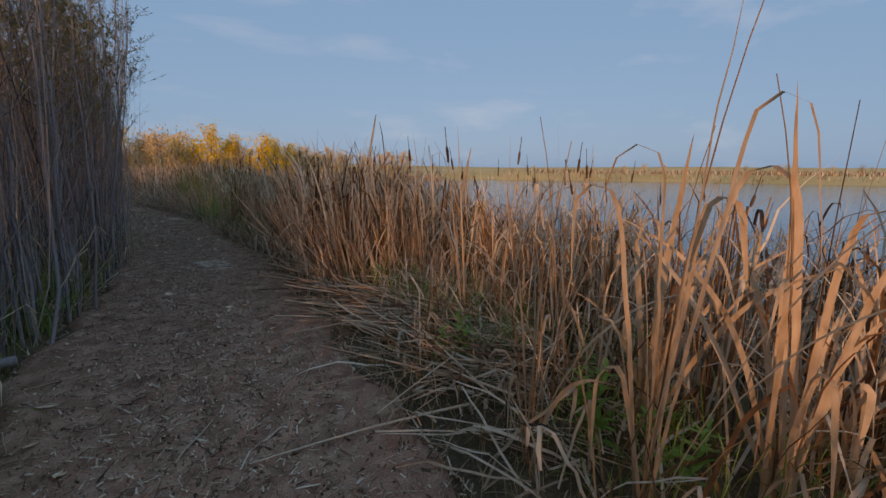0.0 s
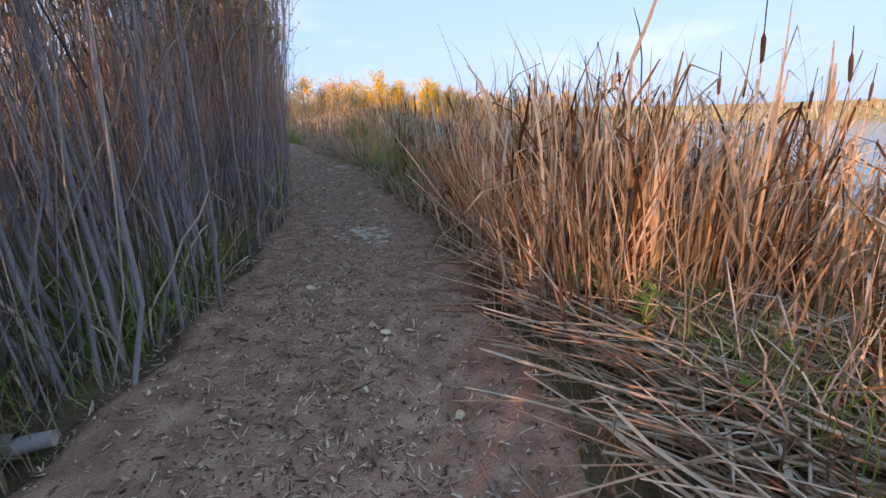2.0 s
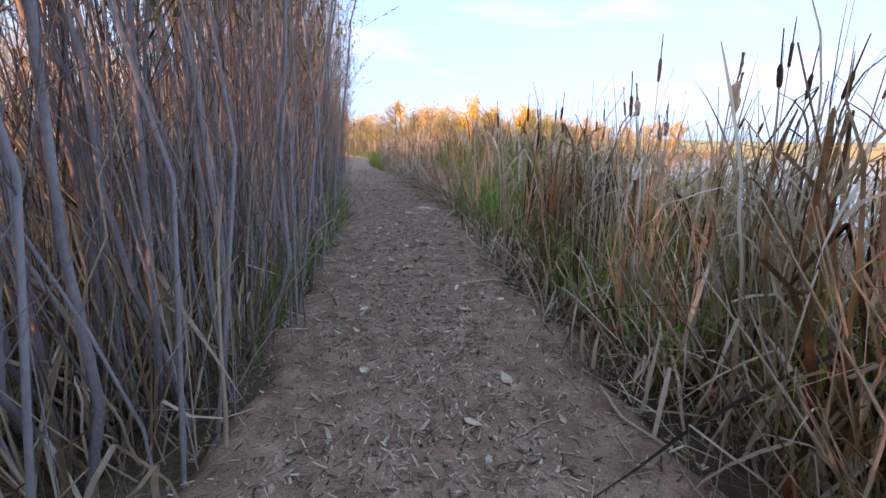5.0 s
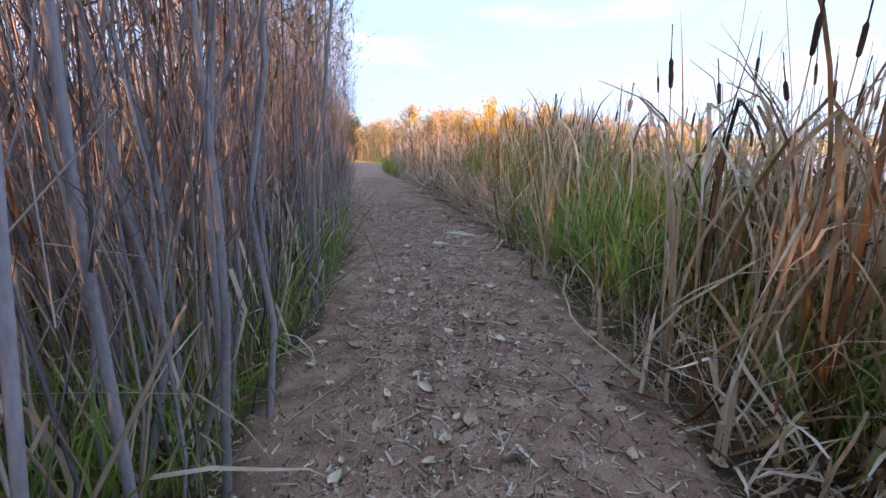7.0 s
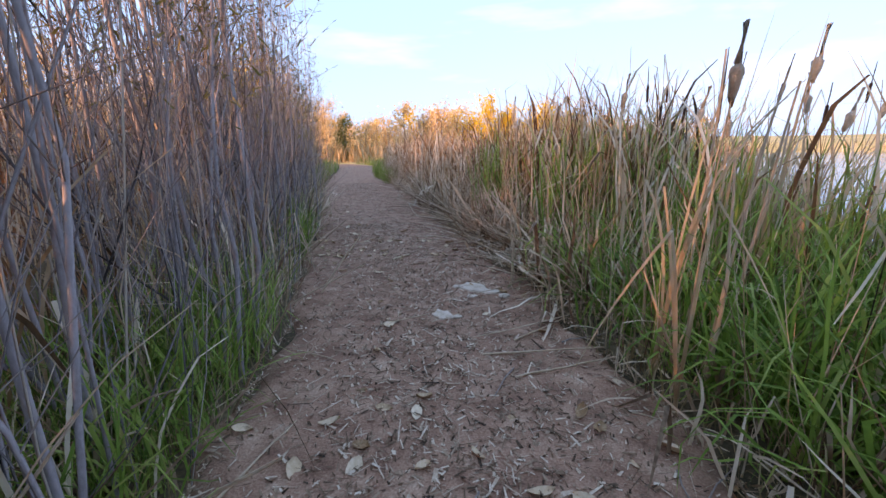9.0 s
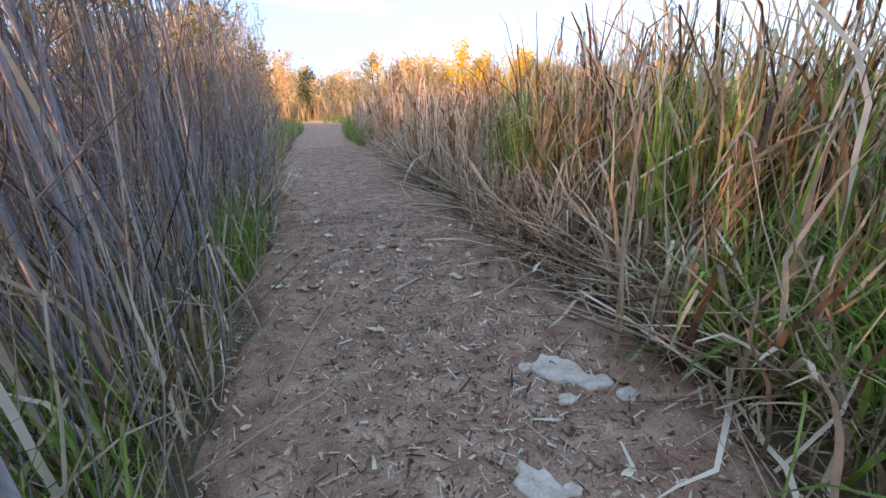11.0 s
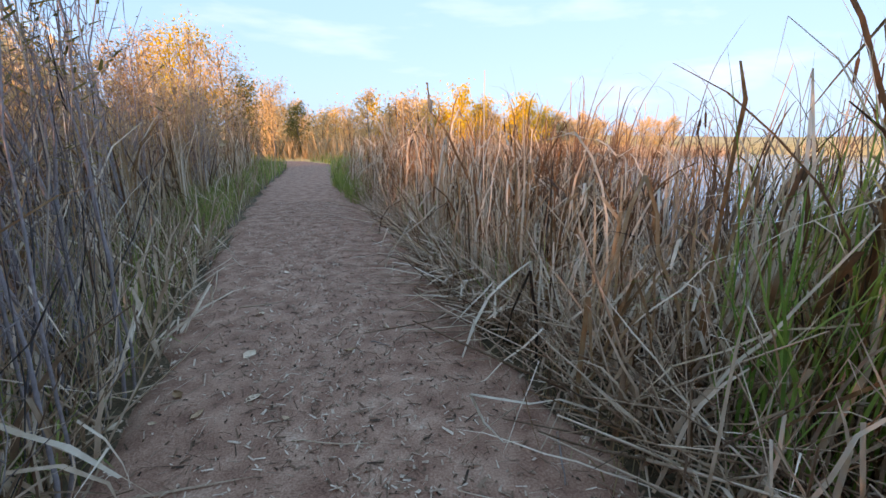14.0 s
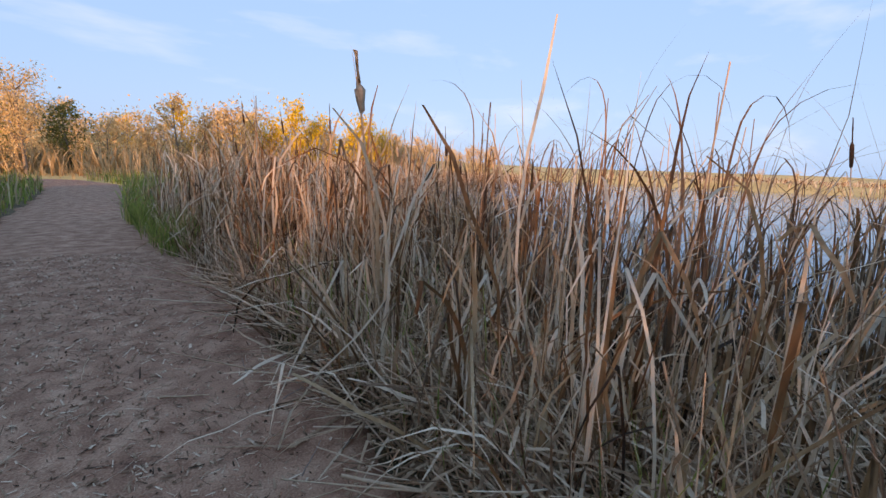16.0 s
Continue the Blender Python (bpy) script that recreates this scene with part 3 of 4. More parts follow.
    stuff("broken_canes", "thin dead canes leaning across the willow thicket", "canes", BARK,
          stalks(rng, lefty(420, 2.5, 22, 0.3, 1.5), 1.6, 0.4, 0.25, 0.006, base_tilt=0.10, curl=0.25, toward=2.2, turn=0.9),
          stalks(rng, lefty(260, 2.5, 22, 0.25, 1.2), 1.0, 0.4, 0.4, 0.0045, base_tilt=0.25, curl=0.3, toward=2.4, turn=1.1))
    stuff("broken_reed_stems", "pale folded reed leaves caught among the willow stems", "reed leaves", PALE,
          blades(rng, lefty(330, 5, 22, 0.12, 0.9), 1.25, 0.3, 0.3, 0.5, 0.022, 8, 0.85))
    stuff("broken_reed_stems", "brown dead reed leaves standing among the willow stems", "reed leaves", REED,
          blades(rng, lefty(520, 5, 21, 0.4, 2.2), 1.6, 0.35, 0.15, 0.4, 0.018, 8, 0.6, each=2, droop=0.6, blunt=0.4))
    stuff("broken_reed_stems", "grey broken reed stems at the foot of the verge", "reed stems", PALE,
          stalks(rng, lefty(700, 20, 25, 0.2, 1.4), 0.75, 0.25, 0.55, 0.006),
          blades(rng, lefty(550, 20, 33, 0.1, 1.6), 0.8, 0.3, 0.5, 0.8, 0.022, 6, 0.6),
          blades(rng, lefty(1500, 3, 21, 0.1, 1.5), 0.85, 0.35, 0.5, 0.9, 0.024, 7, 0.65),
          stalks(rng, lefty(240, 4, 21, 0.1, 0.9), 0.6, 0.3, 0.6, 0.005, base_tilt=0.2),
          stalks(rng, lefty(300, 8.5, 13.5, 0.15, 1.3), 0.8, 0.35, 0.3, 0.009, base_tilt=0.08),
          stalks(rng, lefty(200, 13.5, 20, 0.15, 1.1), 0.7, 0.35, 0.4, 0.008, base_tilt=0.15))


def build_grass():
    rng = np.random.default_rng(12)
    r = lambda c, lo, hi, near, far, d=None: scatter(c, beside(RIGHT, 1, near, far, lo, hi, d), lo, hi, -4, 7, rng)
    l_ = lambda c, lo, hi, near, far, d=None: scatter(c, beside(LEFT, -1, near, far, lo, hi, d), lo, hi, -20, 1, rng)
    stuff("green_grass", "lush green grass growing between the reeds", "grass", GREEN,
          blades(rng, r(800, -1.5, 3.0, 0.5, 2.4, clumpy(2.7, 0.05)), 0.45, 0.15, 0.3, 0.9, 0.009, 5),
          blades(rng, r(1300, 3, 9, 0.7, 2.4, clumpy(2.9, 0)), 0.45, 0.15, 0.35, 0.9, 0.008, 5),
          blades(rng, r(1900, 8.5, 13, 0.4, 2.4, clumpy(2.4, 0.05)), 0.75, 0.25, 0.35, 0.9, 0.014, 5),
          blades(rng, r(900, 11.5, 20, 0.6, 2.6, clumpy(1.9, 0)), 1.4, 0.3, 0.16, 0.4, 0.018, 5),
          blades(rng, r(420, 17.5, 21, 0.7, 2.4, clumpy(2.1, 0)), 1.5, 0.3, 0.15, 0.4, 0.014, 5),
          blades(rng, r(350, 22, 32, 0.1, 0.9, clumpy(2.1, 0)), 0.7, 0.2, 0.2, 0.6, 0.010, 5),
          blades(rng, r(1400, 29.5, 35, -0.2, 1.0, clumpy(1.9, 0.1)), 0.6, 0.2, 0.2, 0.6, 0.012, 5))
    stuff("green_grass", "lush bright green grass arching beside the lake", "grass", LUSH,
          blades(rng, r(5200, 13.3, 17.0, 0.3, 3.4), 0.95, 0.25, 0.55, 1.7, 0.021, 6),
          blades(rng, r(1900, 8.8, 12.4, 0.3, 2.2, clumpy(2.6, 0.2)), 0.6, 0.2, 0.4, 1.0, 0.013, 5),
          blades(rng, r(700, 2.2, 6.0, 0.9, 2.4, clumpy(2.9, 0)), 0.45, 0.15, 0.35, 0.9, 0.010, 5),
          blades(rng, r(900, 16.5, 20.6, 0.5, 2.2, clumpy(2.1, 0)), 1.45, 0.35, 0.15, 0.5, 0.016, 7),
          blades(rng, r(260, 24, 30, 0.3, 1.8, clumpy(2.3, 0)), 0.5, 0.15, 0.3, 0.8, 0.012, 5))
    stuff("green_grass", "lush green grass under the first willow shrubs", "grass", LUSH,
          blades(rng, l_(2200, 2, 7.5, 0.1, 1.7, clumpy(1.9, 0.15)), 0.6, 0.22, 0.3, 0.9, 0.012, 5),
          blades(rng, l_(2300, 9, 20, 0.1, 0.9, clumpy(1.5, 0)), 0.65, 0.2, 0.3, 0.9, 0.012, 5))
    stuff("green_grass", "green verge grass under the willow thicket", "grass", GREEN,
          blades(rng, l_(4800, 2, 21, 0.12, 1.5, clumpy(1.6, 0.05)), 0.62, 0.22, 0.32, 1.0, 0.011, 4),
          blades(rng, l_(3200, 20, 34, 0.15, 2.2, clumpy(1.3, 0.15)), 0.6, 0.25, 0.3, 0.8, 0.011, 5))
    stuff("dry_grass", "straw-coloured dry grass along the verge", "grass", STRAW,
          blades(rng, l_(2600, 2, 21, 0.05, 1.0), 0.35, 0.12, 0.5, 1.0, 0.006, 4),
          blades(rng, l_(2200, 21, 36, 0.1, 2.5), 0.6, 0.25, 0.25, 0.7, 0.010, 4),
          blades(rng, r(4200, 0, 31, -0.05, 0.6), 0.26, 0.12, 0.7, 1.0, 0.008, 4),
          blades(rng, scatter(7000, lambda x, y: (x < line(NEAR, y) - 2) * (centre_off(x, y) > 1.1), 33, 66, -30, 14, rng), 0.8, 0.25, 0.2, 0.6, 0.04, 3))
    stuff("meadow_grass", "green meadow beyond the bend of the path", "grass", GREEN,
          blades(rng, scatter(8500, lambda x, y: (x < line(NEAR, y) - 3) * (centre_off(x, y) > 1.08) * (y > 34 + 0.3 * np.abs(x + 3)), 33, 52, -22, 8, rng), 0.6, 0.2, 0.2, 0.6, 0.04, 3))


build_reeds()
build_grass()


# ---- willow thicket ----
def keep_in(pts, most):
    """Bends what strays too far from the shrub's middle back to it."""
    r = np.linalg.norm(pts[..., :2], axis=-1, keepdims=True) + 1e-6
    pts[..., :2] *= most * np.tanh(r / most) / r


def willow(kind, rng, tall, stems, spread_, leafy, leaf_mat=OLIVE, low=0.42):
    """A many-stemmed willow shrub at the origin: its stout stems one by one, the thin ones and the side branches joined."""
    top = tagged(new("willow_shrub"), kind, "willow")
    segs = 7
    rad_, dirs = np.abs(rng.normal(0, spread_, stems)).clip(0, spread_ * 1.4), rng.uniform(0, 2 * np.pi, stems)
    feet = np.stack([rad_ * np.cos(dirs), rad_ * np.sin(dirs), np.full(stems, -0.05)], -1)
    length = np.clip(rng.normal(tall, 0.7, stems), 1.2, tall + 1.0)
    az = dirs + rng.normal(0, 1.3, stems)
    rank = np.linspace(0.5, 1.35, stems)
    tilt, curl = np.abs(rng.normal(0.0, 0.19, stems)) * rank, rng.normal(-0.06, 0.32, stems) * rank
    pts = courses(feet, length, az, tilt, curl, segs, 1.0, rough=rng.normal(0, 0.15, (stems, segs)))
    pts[:, 1:, :2] += np.cumsum(rng.normal(0, 1, (stems, segs, 2)) * np.linspace(0.018, 0.042, stems)[:, None, None], 1)
    keep_in(pts, 0.62)
    rad = np.sort(np.clip(rng.gamma(1.0, 0.0055, stems), 0.0028, 0.019))[::-1]
    stout = 7
    for i in range(stout):
        part("stem", mesh_of("willow_stem", *tubes(pts[i:i + 1], rad[i:i + 1], 6, 0.3), BARK), top)

    def along(lines, count, lo, hi):
        k_ = lines.shape[1] - 1
        who, at = rng.integers(0, len(lines), count), rng.uniform(lo, hi, count)
        k = np.clip((at * k_).astype(int), 0, k_ - 1)
        fr = (at * k_ - k)[:, None]
        return who, at, lines[who, k] * (1 - fr) + lines[who, k + 1] * fr
    nb = int(stems * 2.0)
    who, at, bf = along(pts, nb, 0.18, 0.85)
    bp_ = courses(bf, (rng.uniform(0.45, 1.5, nb) * (1.15 - 0.6 * at)), rng.uniform(0, 6.3, nb), rng.uniform(0.35, 0.85, nb), rng.uniform(-0.7, 0.1, nb), 3, 0.8,
                  rough=rng.normal(0, 0.12, (nb, 3)))
    keep_in(bp_, 0.85)
    br = np.clip(rad[who] * 0.55, 0.0022, 0.007)
    tagged(part("stem_thicket", mesh_of("willow_stems", *merge(tubes(pts[stout:], rad[stout:], 3, 0.3), tubes(bp_, br, 3, 0.4)), BARK), top), kind="stuff")
    n = stems * 12
    h = n // 2
    _, at1, f1 = along(pts, h, 0.2, 0.98)
    _, at2, f2 = along(bp_, n - h, 0.25, 1.0)
    tf, at = np.concatenate([f1, f2]), np.concatenate([at1, at2])
    tl = rng.uniform(0.12, 0.45, n) * (1.1 - 0.4 * at) + (rng.uniform(0, 1, n) < 0.2) * rng.uniform(0.15, 0.6, n)
    tp = courses(tf, tl, rng.uniform(0, 6.3, n), rng.uniform(0.2, 1.0, n), rng.normal(-0.1, 0.3, n), 1, 1.0)
    tagged(part("twig_spray", mesh_of("willow_twigs", *tubes(tp, np.full(n, 0.0026), 3, 0.4), TWIG), top), kind="stuff")
    w, c = rng.integers(0, n, leafy), rng.uniform(0.2, 1, (leafy, 1))
    lf = tp[w, 0] * (1 - c) + tp[w, 1] * c
    lf = lf[lf[:, 2] > tall * rng.uniform(low, low + 0.4, len(lf))]
    m = len(lf)
    lp = courses(lf, rng.uniform(0.045, 0.10, m), rng.uniform(0, 2 * np.pi, m), rng.uniform(0.6, 2.4, m), rng.normal(0.3, 0.3, m), 1, 1.0)
    tagged(part("foliage", mesh_of("willow_leaves", *ribbons(lp, np.full(m, 0.021), rng.uniform(0, 6.3, m), 400.0), leaf_mat), top, "sparse narrow autumn leaves"), kind="stuff")
    return top


def build_thicket():
    rng = np.random.default_rng(21)
    kinds = [willow("grey many-stemmed willow shrub with sparse olive leaves", rng, 4.1, 26, 0.30, 2400),
             willow("grey many-stemmed willow shrub with few leaves remaining", rng, 3.6, 24, 0.30, 1700),
             willow("dense grey willow shrub almost bare of leaves", rng, 3.1, 26, 0.30, 900),
             willow("tall willow shrub with an olive leafy crown", rng, 4.9, 28, 0.32, 5200, low=0.45),
             willow("amber-leaved willow shrub on the grassy verge", rng, 3.0, 26, 0.42, 2600, AMBER, 0.25),
             willow("rusty half-bare willow shrub on the grassy verge", rng, 2.7, 26, 0.42, 1500, RUST, 0.15)]
    spots = []
    for row, off in enumerate((0.42, 1.0, 1.75)):
        # back rows reach unseen to y = -9, added to block the sun
        y = (5.0, -9.0, -9.0)[row]
        while y < (22.2, 21.5, 19.2)[row]:
            spots.append((float(line(LEFT, y)) - off + rng.normal(0, 0.10), y, row))
            y += (0.62, 1.0, 1.5)[row] * rng.uniform(0.75, 1.25) * (0.78 if y < 8 else 1.1)
    for i, (x, y, row) in enumerate(spots):
        pick = 3 if (y < 13 and i % 3) or (row > 1 and i % 4 == 0) else 1 + i % 2 if y > 18.5 else i % 3
        # the unseen shrubs before y = -1.2 stay low, so reed tops keep sun
        m = pose(x, y, float(ground_z(x, y)), 0, 0, rng.uniform(0, 360)) @ Matrix.Diagonal((1, 1, rng.uniform(0.85, 1.1) * (0.8 if y > 18 else 0.46 if y < -1.2 else 1.0), 1))
        ob = copy_thing(kinds[pick], m)
        ob.matrix_basis = m
        ob["group"] = "willow thicket"
    for y, size in ((8.3, 0.95), (9.6, 1.0), (10.9, 1.08), (12.2, 1.02), (13.6, 0.95)):      # leafy crowns leaning out over the path
        x = float(line(LEFT, y)) - 0.35
        m = pose(x, y, float(ground_z(x, y)), 0, 4.5, 0) @ pose(0, 0, 0, 0, 0, rng.uniform(0, 360)) @ Matrix.Diagonal((1, 1, size, 1))
        ob = copy_thing(kinds[3], m)
        ob.matrix_basis = m
        ob["group"] = "willow thicket"
    for i in range(34):
        y = rng.uniform(20.8, 42)
        x = float(line(LEFT, y)) - rng.uniform(1.3, 6.0)
        m = pose(x, y, float(ground_z(x, y)), 0, 0, rng.uniform(0, 360)) @ Matrix.Diagonal((1.1, 1.1, rng.uniform(0.75, 1.1), 1))
        ob = copy_thing(kinds[4 + i % 2], m)
        ob.matrix_basis = m
        ob["group"] = "willow brush on the verge"
    for k in kinds:
        for o in (*k.children_recursive, k):
            bpy.data.objects.remove(o)


build_thicket()


# ---- single cattails ----
def cattail(label, rng, tall, leaves, head, fluffy=False, wide=0.024, leafy=1.0, fold=0.55, arch=0.4, leaf_mat=REED):
    """One plant: a round stem, a seed head with its spike, and long bent leaves."""
    top = tagged(new("cattail"), label, "cattail", "cattails by the path")
    az = rng.uniform(0, 6.3, 1)
    pts = courses(np.array([[0, 0, -0.05]]), np.array([tall]), az, np.array([rng.uniform(0.0, 0.1)]), np.array([rng.uniform(0, 0.12)]), 8, 1.5)
    part("stem", mesh_of("cattail_stem", *tubes(pts, np.array([0.0065]), 6, 0.45), PALE), top)
    if head:
        tip = pts[0, -1]
        way = Vector(pts[0, -1] - pts[0, -2]).to_track_quat("Z", "Y").to_matrix()
        r = 0.019 if fluffy else 0.0115
        prof = [(-head, 0.004), (-head + 0.012, r * 0.85), (-head * 0.6, r), (-head * 0.25, r * (1.35 if fluffy else 1.0)), (-0.02, r * 0.9), (0, 0.004), (0.09, 0.0025), (0.16, 0.001)]
        v, q = lathe(prof, 9)
        jit = rng.normal(0, 0.0055 if fluffy else 0.0014, v.shape)
        v = (v + jit) @ np.array(way.transposed()) + tip
        part("seed_head", mesh_of("seed_head", v, q, FLUFF if fluffy else HEAD), top, "bursting pale fluffy seed head" if fluffy else "dark brown velvety seed head")
    for i in range(leaves):
        ln = tall * rng.uniform(0.75, 1.12) * leafy
        has = rng.uniform() < fold
        c = courses(np.array([[rng.normal(0, 0.01), rng.normal(0, 0.01), 0.0]]), np.array([ln]), rng.uniform(0, 6.3, 1), np.array([abs(rng.normal(0.05, 0.1))]),
                    np.array([rng.gamma(1.5, arch)]), 14, 2.2, np.array([rng.uniform(1.0, 2.4) if has else 0.0]), np.array([rng.uniform(0.5, 0.85)]))
        d = c[0, -1] - c[0, 0]
        part("leaf", mesh_of("cattail_leaf", *ribbons(c, np.array([wide * rng.uniform(0.7, 1.2)]), np.array([math.atan2(d[1], d[0]) + math.pi / 2 + rng.normal(0, 0.4)])), leaf_mat), top)
    return top


def folded_clump(rng, x, y, size, turn_):
    """A tall clump of broad leaves, some folded sharply at the top so that their ends hang down."""
    top = tagged(new("cattail"), "tall sunlit cattail clump with broad folded orange leaves", "cattail", "cattails by the path")
    right = math.radians(-37 + turn_)
    for az, lean, ln, bend, fold, at, wide in [
            (0.0, 0.12, 2.55, 0.1, 2.75, 0.71, 0.042), (0.1, 0.04, 2.15, 0.1, 0.0, 0.9, 0.034), (3.1, 0.03, 1.95, 0.1, 2.8, 0.82, 0.034), (3.2, 0.12, 1.9, 0.2, 2.9, 0.78, 0.032),
            (0.8, 0.25, 1.9, 1.1, 0.0, 0.9, 0.03), (-0.9, 0.28, 1.8, 1.4, 0.0, 0.9, 0.03), (2.2, 0.2, 1.5, 0.2, 2.6, 0.6, 0.03), (0.0, 0.36, 1.9, 0.9, 0.0, 0.9, 0.03),
            (3.4, 0.22, 1.25, 0.2, 2.8, 0.65, 0.036), (-2.0, 0.3, 1.4, 1.2, 0.0, 0.9, 0.03), (0.3, 0.10, 1.6, 0.1, 2.5, 0.75, 0.038), (1.6, 0.15, 1.7, 0.5, 2.2, 0.8, 0.03)]:
        s = (np.arange(24) + 0.5) / 24
        c = courses(np.array([[rng.normal(0, 0.04), rng.normal(0, 0.04), -0.02]]), np.array([ln * size]), np.array([right + az]), np.array([lean]), np.array([bend]), 24, 2.4,
                    rough=fold * smooth(at - 0.08, at + 0.09, s)[None] + rng.normal(0, 0.03, (1, 24)))
        part("leaf", mesh_of("cattail_leaf", *ribbons(c, np.array([wide * 1.25]), np.array([right + rng.uniform(0.5, 1.1)]), 5.0), REED), top)
    stem = courses(np.array([[0.03, 0.02, -0.02]]), np.array([2.2 * size]), np.array([right]), np.array([0.03]), np.array([0.25]), 8, 2.0)
    part("stem", mesh_of("cattail_stem", *tubes(stem, np.array([0.006]), 6, 0.4), DARK), top)
    top.matrix_basis = pose(x, y, float(ground_z(x, y)))


def arched_clump(rng, x, y, tall):
    """Tall dark stems whose thin tips bow right over."""
    top = tagged(new("cattail"), "tall dark dead cattail with thin bowed tips", "cattail", "cattails by the path")
    for i in range(6):
        ln = tall * rng.uniform(0.72, 1.1)
        s = (np.arange(22) + 0.5) / 22
        az = rng.uniform(0, 6.3)
        c = courses(np.array([[rng.normal(0, 0.05), rng.normal(0, 0.05), -0.02]]), np.array([ln]), np.array([az]), np.array([abs(rng.normal(0, 0.06))]), np.array([0.1]), 22, 2.0,
                    rough=rng.choice([0.4, 1.8, 2.3, 2.6]) * smooth(0.66, 1.0, s)[None] + rng.normal(0, 0.03, (1, 22)))
        part("leaf", mesh_of("bowed_leaf", *ribbons(c, np.array([rng.uniform(0.013, 0.02)]), np.array([az + math.pi / 2 + rng.normal(0, 0.5)]), 4.0), DARK), top)
    stem = courses(np.array([[0, 0, -0.02]]), np.array([tall * 0.8]), np.array([1.0]), np.array([0.03]), np.array([0.08]), 8, 2.0)
    part("stem", mesh_of("bowed_stem", *tubes(stem, np.array([0.008]), 6, 0.4), DARK), top)
    top.matrix_basis = pose(x, y, float(ground_z(x, y)))


# ---- broad-leaved weeds ----
def weed(label, rng, tall, pairs, leaf):
    """An upright herb: a stem with pairs of pointed leaves, larger towards the middle."""
    top = tagged(new("weed"), label, "weed", "weeds among the reeds")
    c = courses(np.array([[0, 0, -0.02]]), np.array([tall]), rng.uniform(0, 6, 1), np.array([0.08]), np.array([0.2]), 6, 1.5)
    part("stem", mesh_of("weed_stem", *tubes(c, np.array([0.005]), 5, 0.4), GREEN), top)
    for i in range(pairs):
        at = 0.2 + 0.8 * (i + 1) / pairs
        foot = c[0, min(5, int(at * 6))] * (1 - (at * 6) % 1) + c[0, min(6, int(at * 6) + 1)] * ((at * 6) % 1)
        for k in range(2):
            az = i * 1.6 + k * math.pi + rng.normal(0, 0.3)
            ln = leaf * (0.55 + 0.6 * math.sin(math.pi * min(1.0, at * 0.9))) * rng.uniform(0.8, 1.2)
            p_ = courses(foot[None], np.array([ln]), np.array([az]), np.array([rng.uniform(0.7, 1.2)]), np.array([rng.uniform(0.5, 1.1)]), 5, 1.0)
            v, q = ribbons(p_, np.array([ln * 0.3]), np.array([az + math.pi / 2]), 2.2)
            v[0:2] = p_[0, 0] + (v[0:2] - p_[0, 0]) * 0.15
            part("leaf", mesh_of("weed_leaf", v, q, LUSH), top)
    return top


def build_weeds():
    rng = np.random.default_rng(45)
    kinds = [weed("leafy green weed growing between fallen reeds", rng, 0.55, 9, 0.12), weed("low broad-leaved green weed at the reed edge", rng, 0.28, 5, 0.17)]
    spots = [(2.21, 2.56, 0, 1.1), (2.05, 2.75, 0, 0.8), (2.2, 14.75, 1, 1.1), (2.35, 15.0, 1, 0.9), (2.0, 20.1, 1, 0.8), (1.2, 26.2, 1, 0.9)]
    for i in range(22):
        spots.append((2.55 + rng.normal(0, 0.35), 4.4 + rng.normal(0, 0.6), int(rng.integers(2)), rng.uniform(0.6, 1.0)))
    for i in range(10):
        spots.append((2.6 + rng.normal(0, 0.4), 1.3 + rng.normal(0, 0.5), int(rng.integers(2)), rng.uniform(0.7, 1.1)))
    for i in range(16):
        y = rng.uniform(9.3, 12.2)
        spots.append((float(line(RIGHT, y)) + rng.uniform(0.25, 0.9), y, int(rng.integers(2)), rng.uniform(0.6, 1.0)))
    for x, y, k, s in spots:
        m = pose(x, y, float(ground_z(x, y)), 0, 0, rng.uniform(0, 360)) @ Matrix.Scale(s, 4)
        copy_thing(kinds[k], m).matrix_basis = m
    for k in kinds:
        for o in (*k.children_recursive, k):
            bpy.data.objects.remove(o)


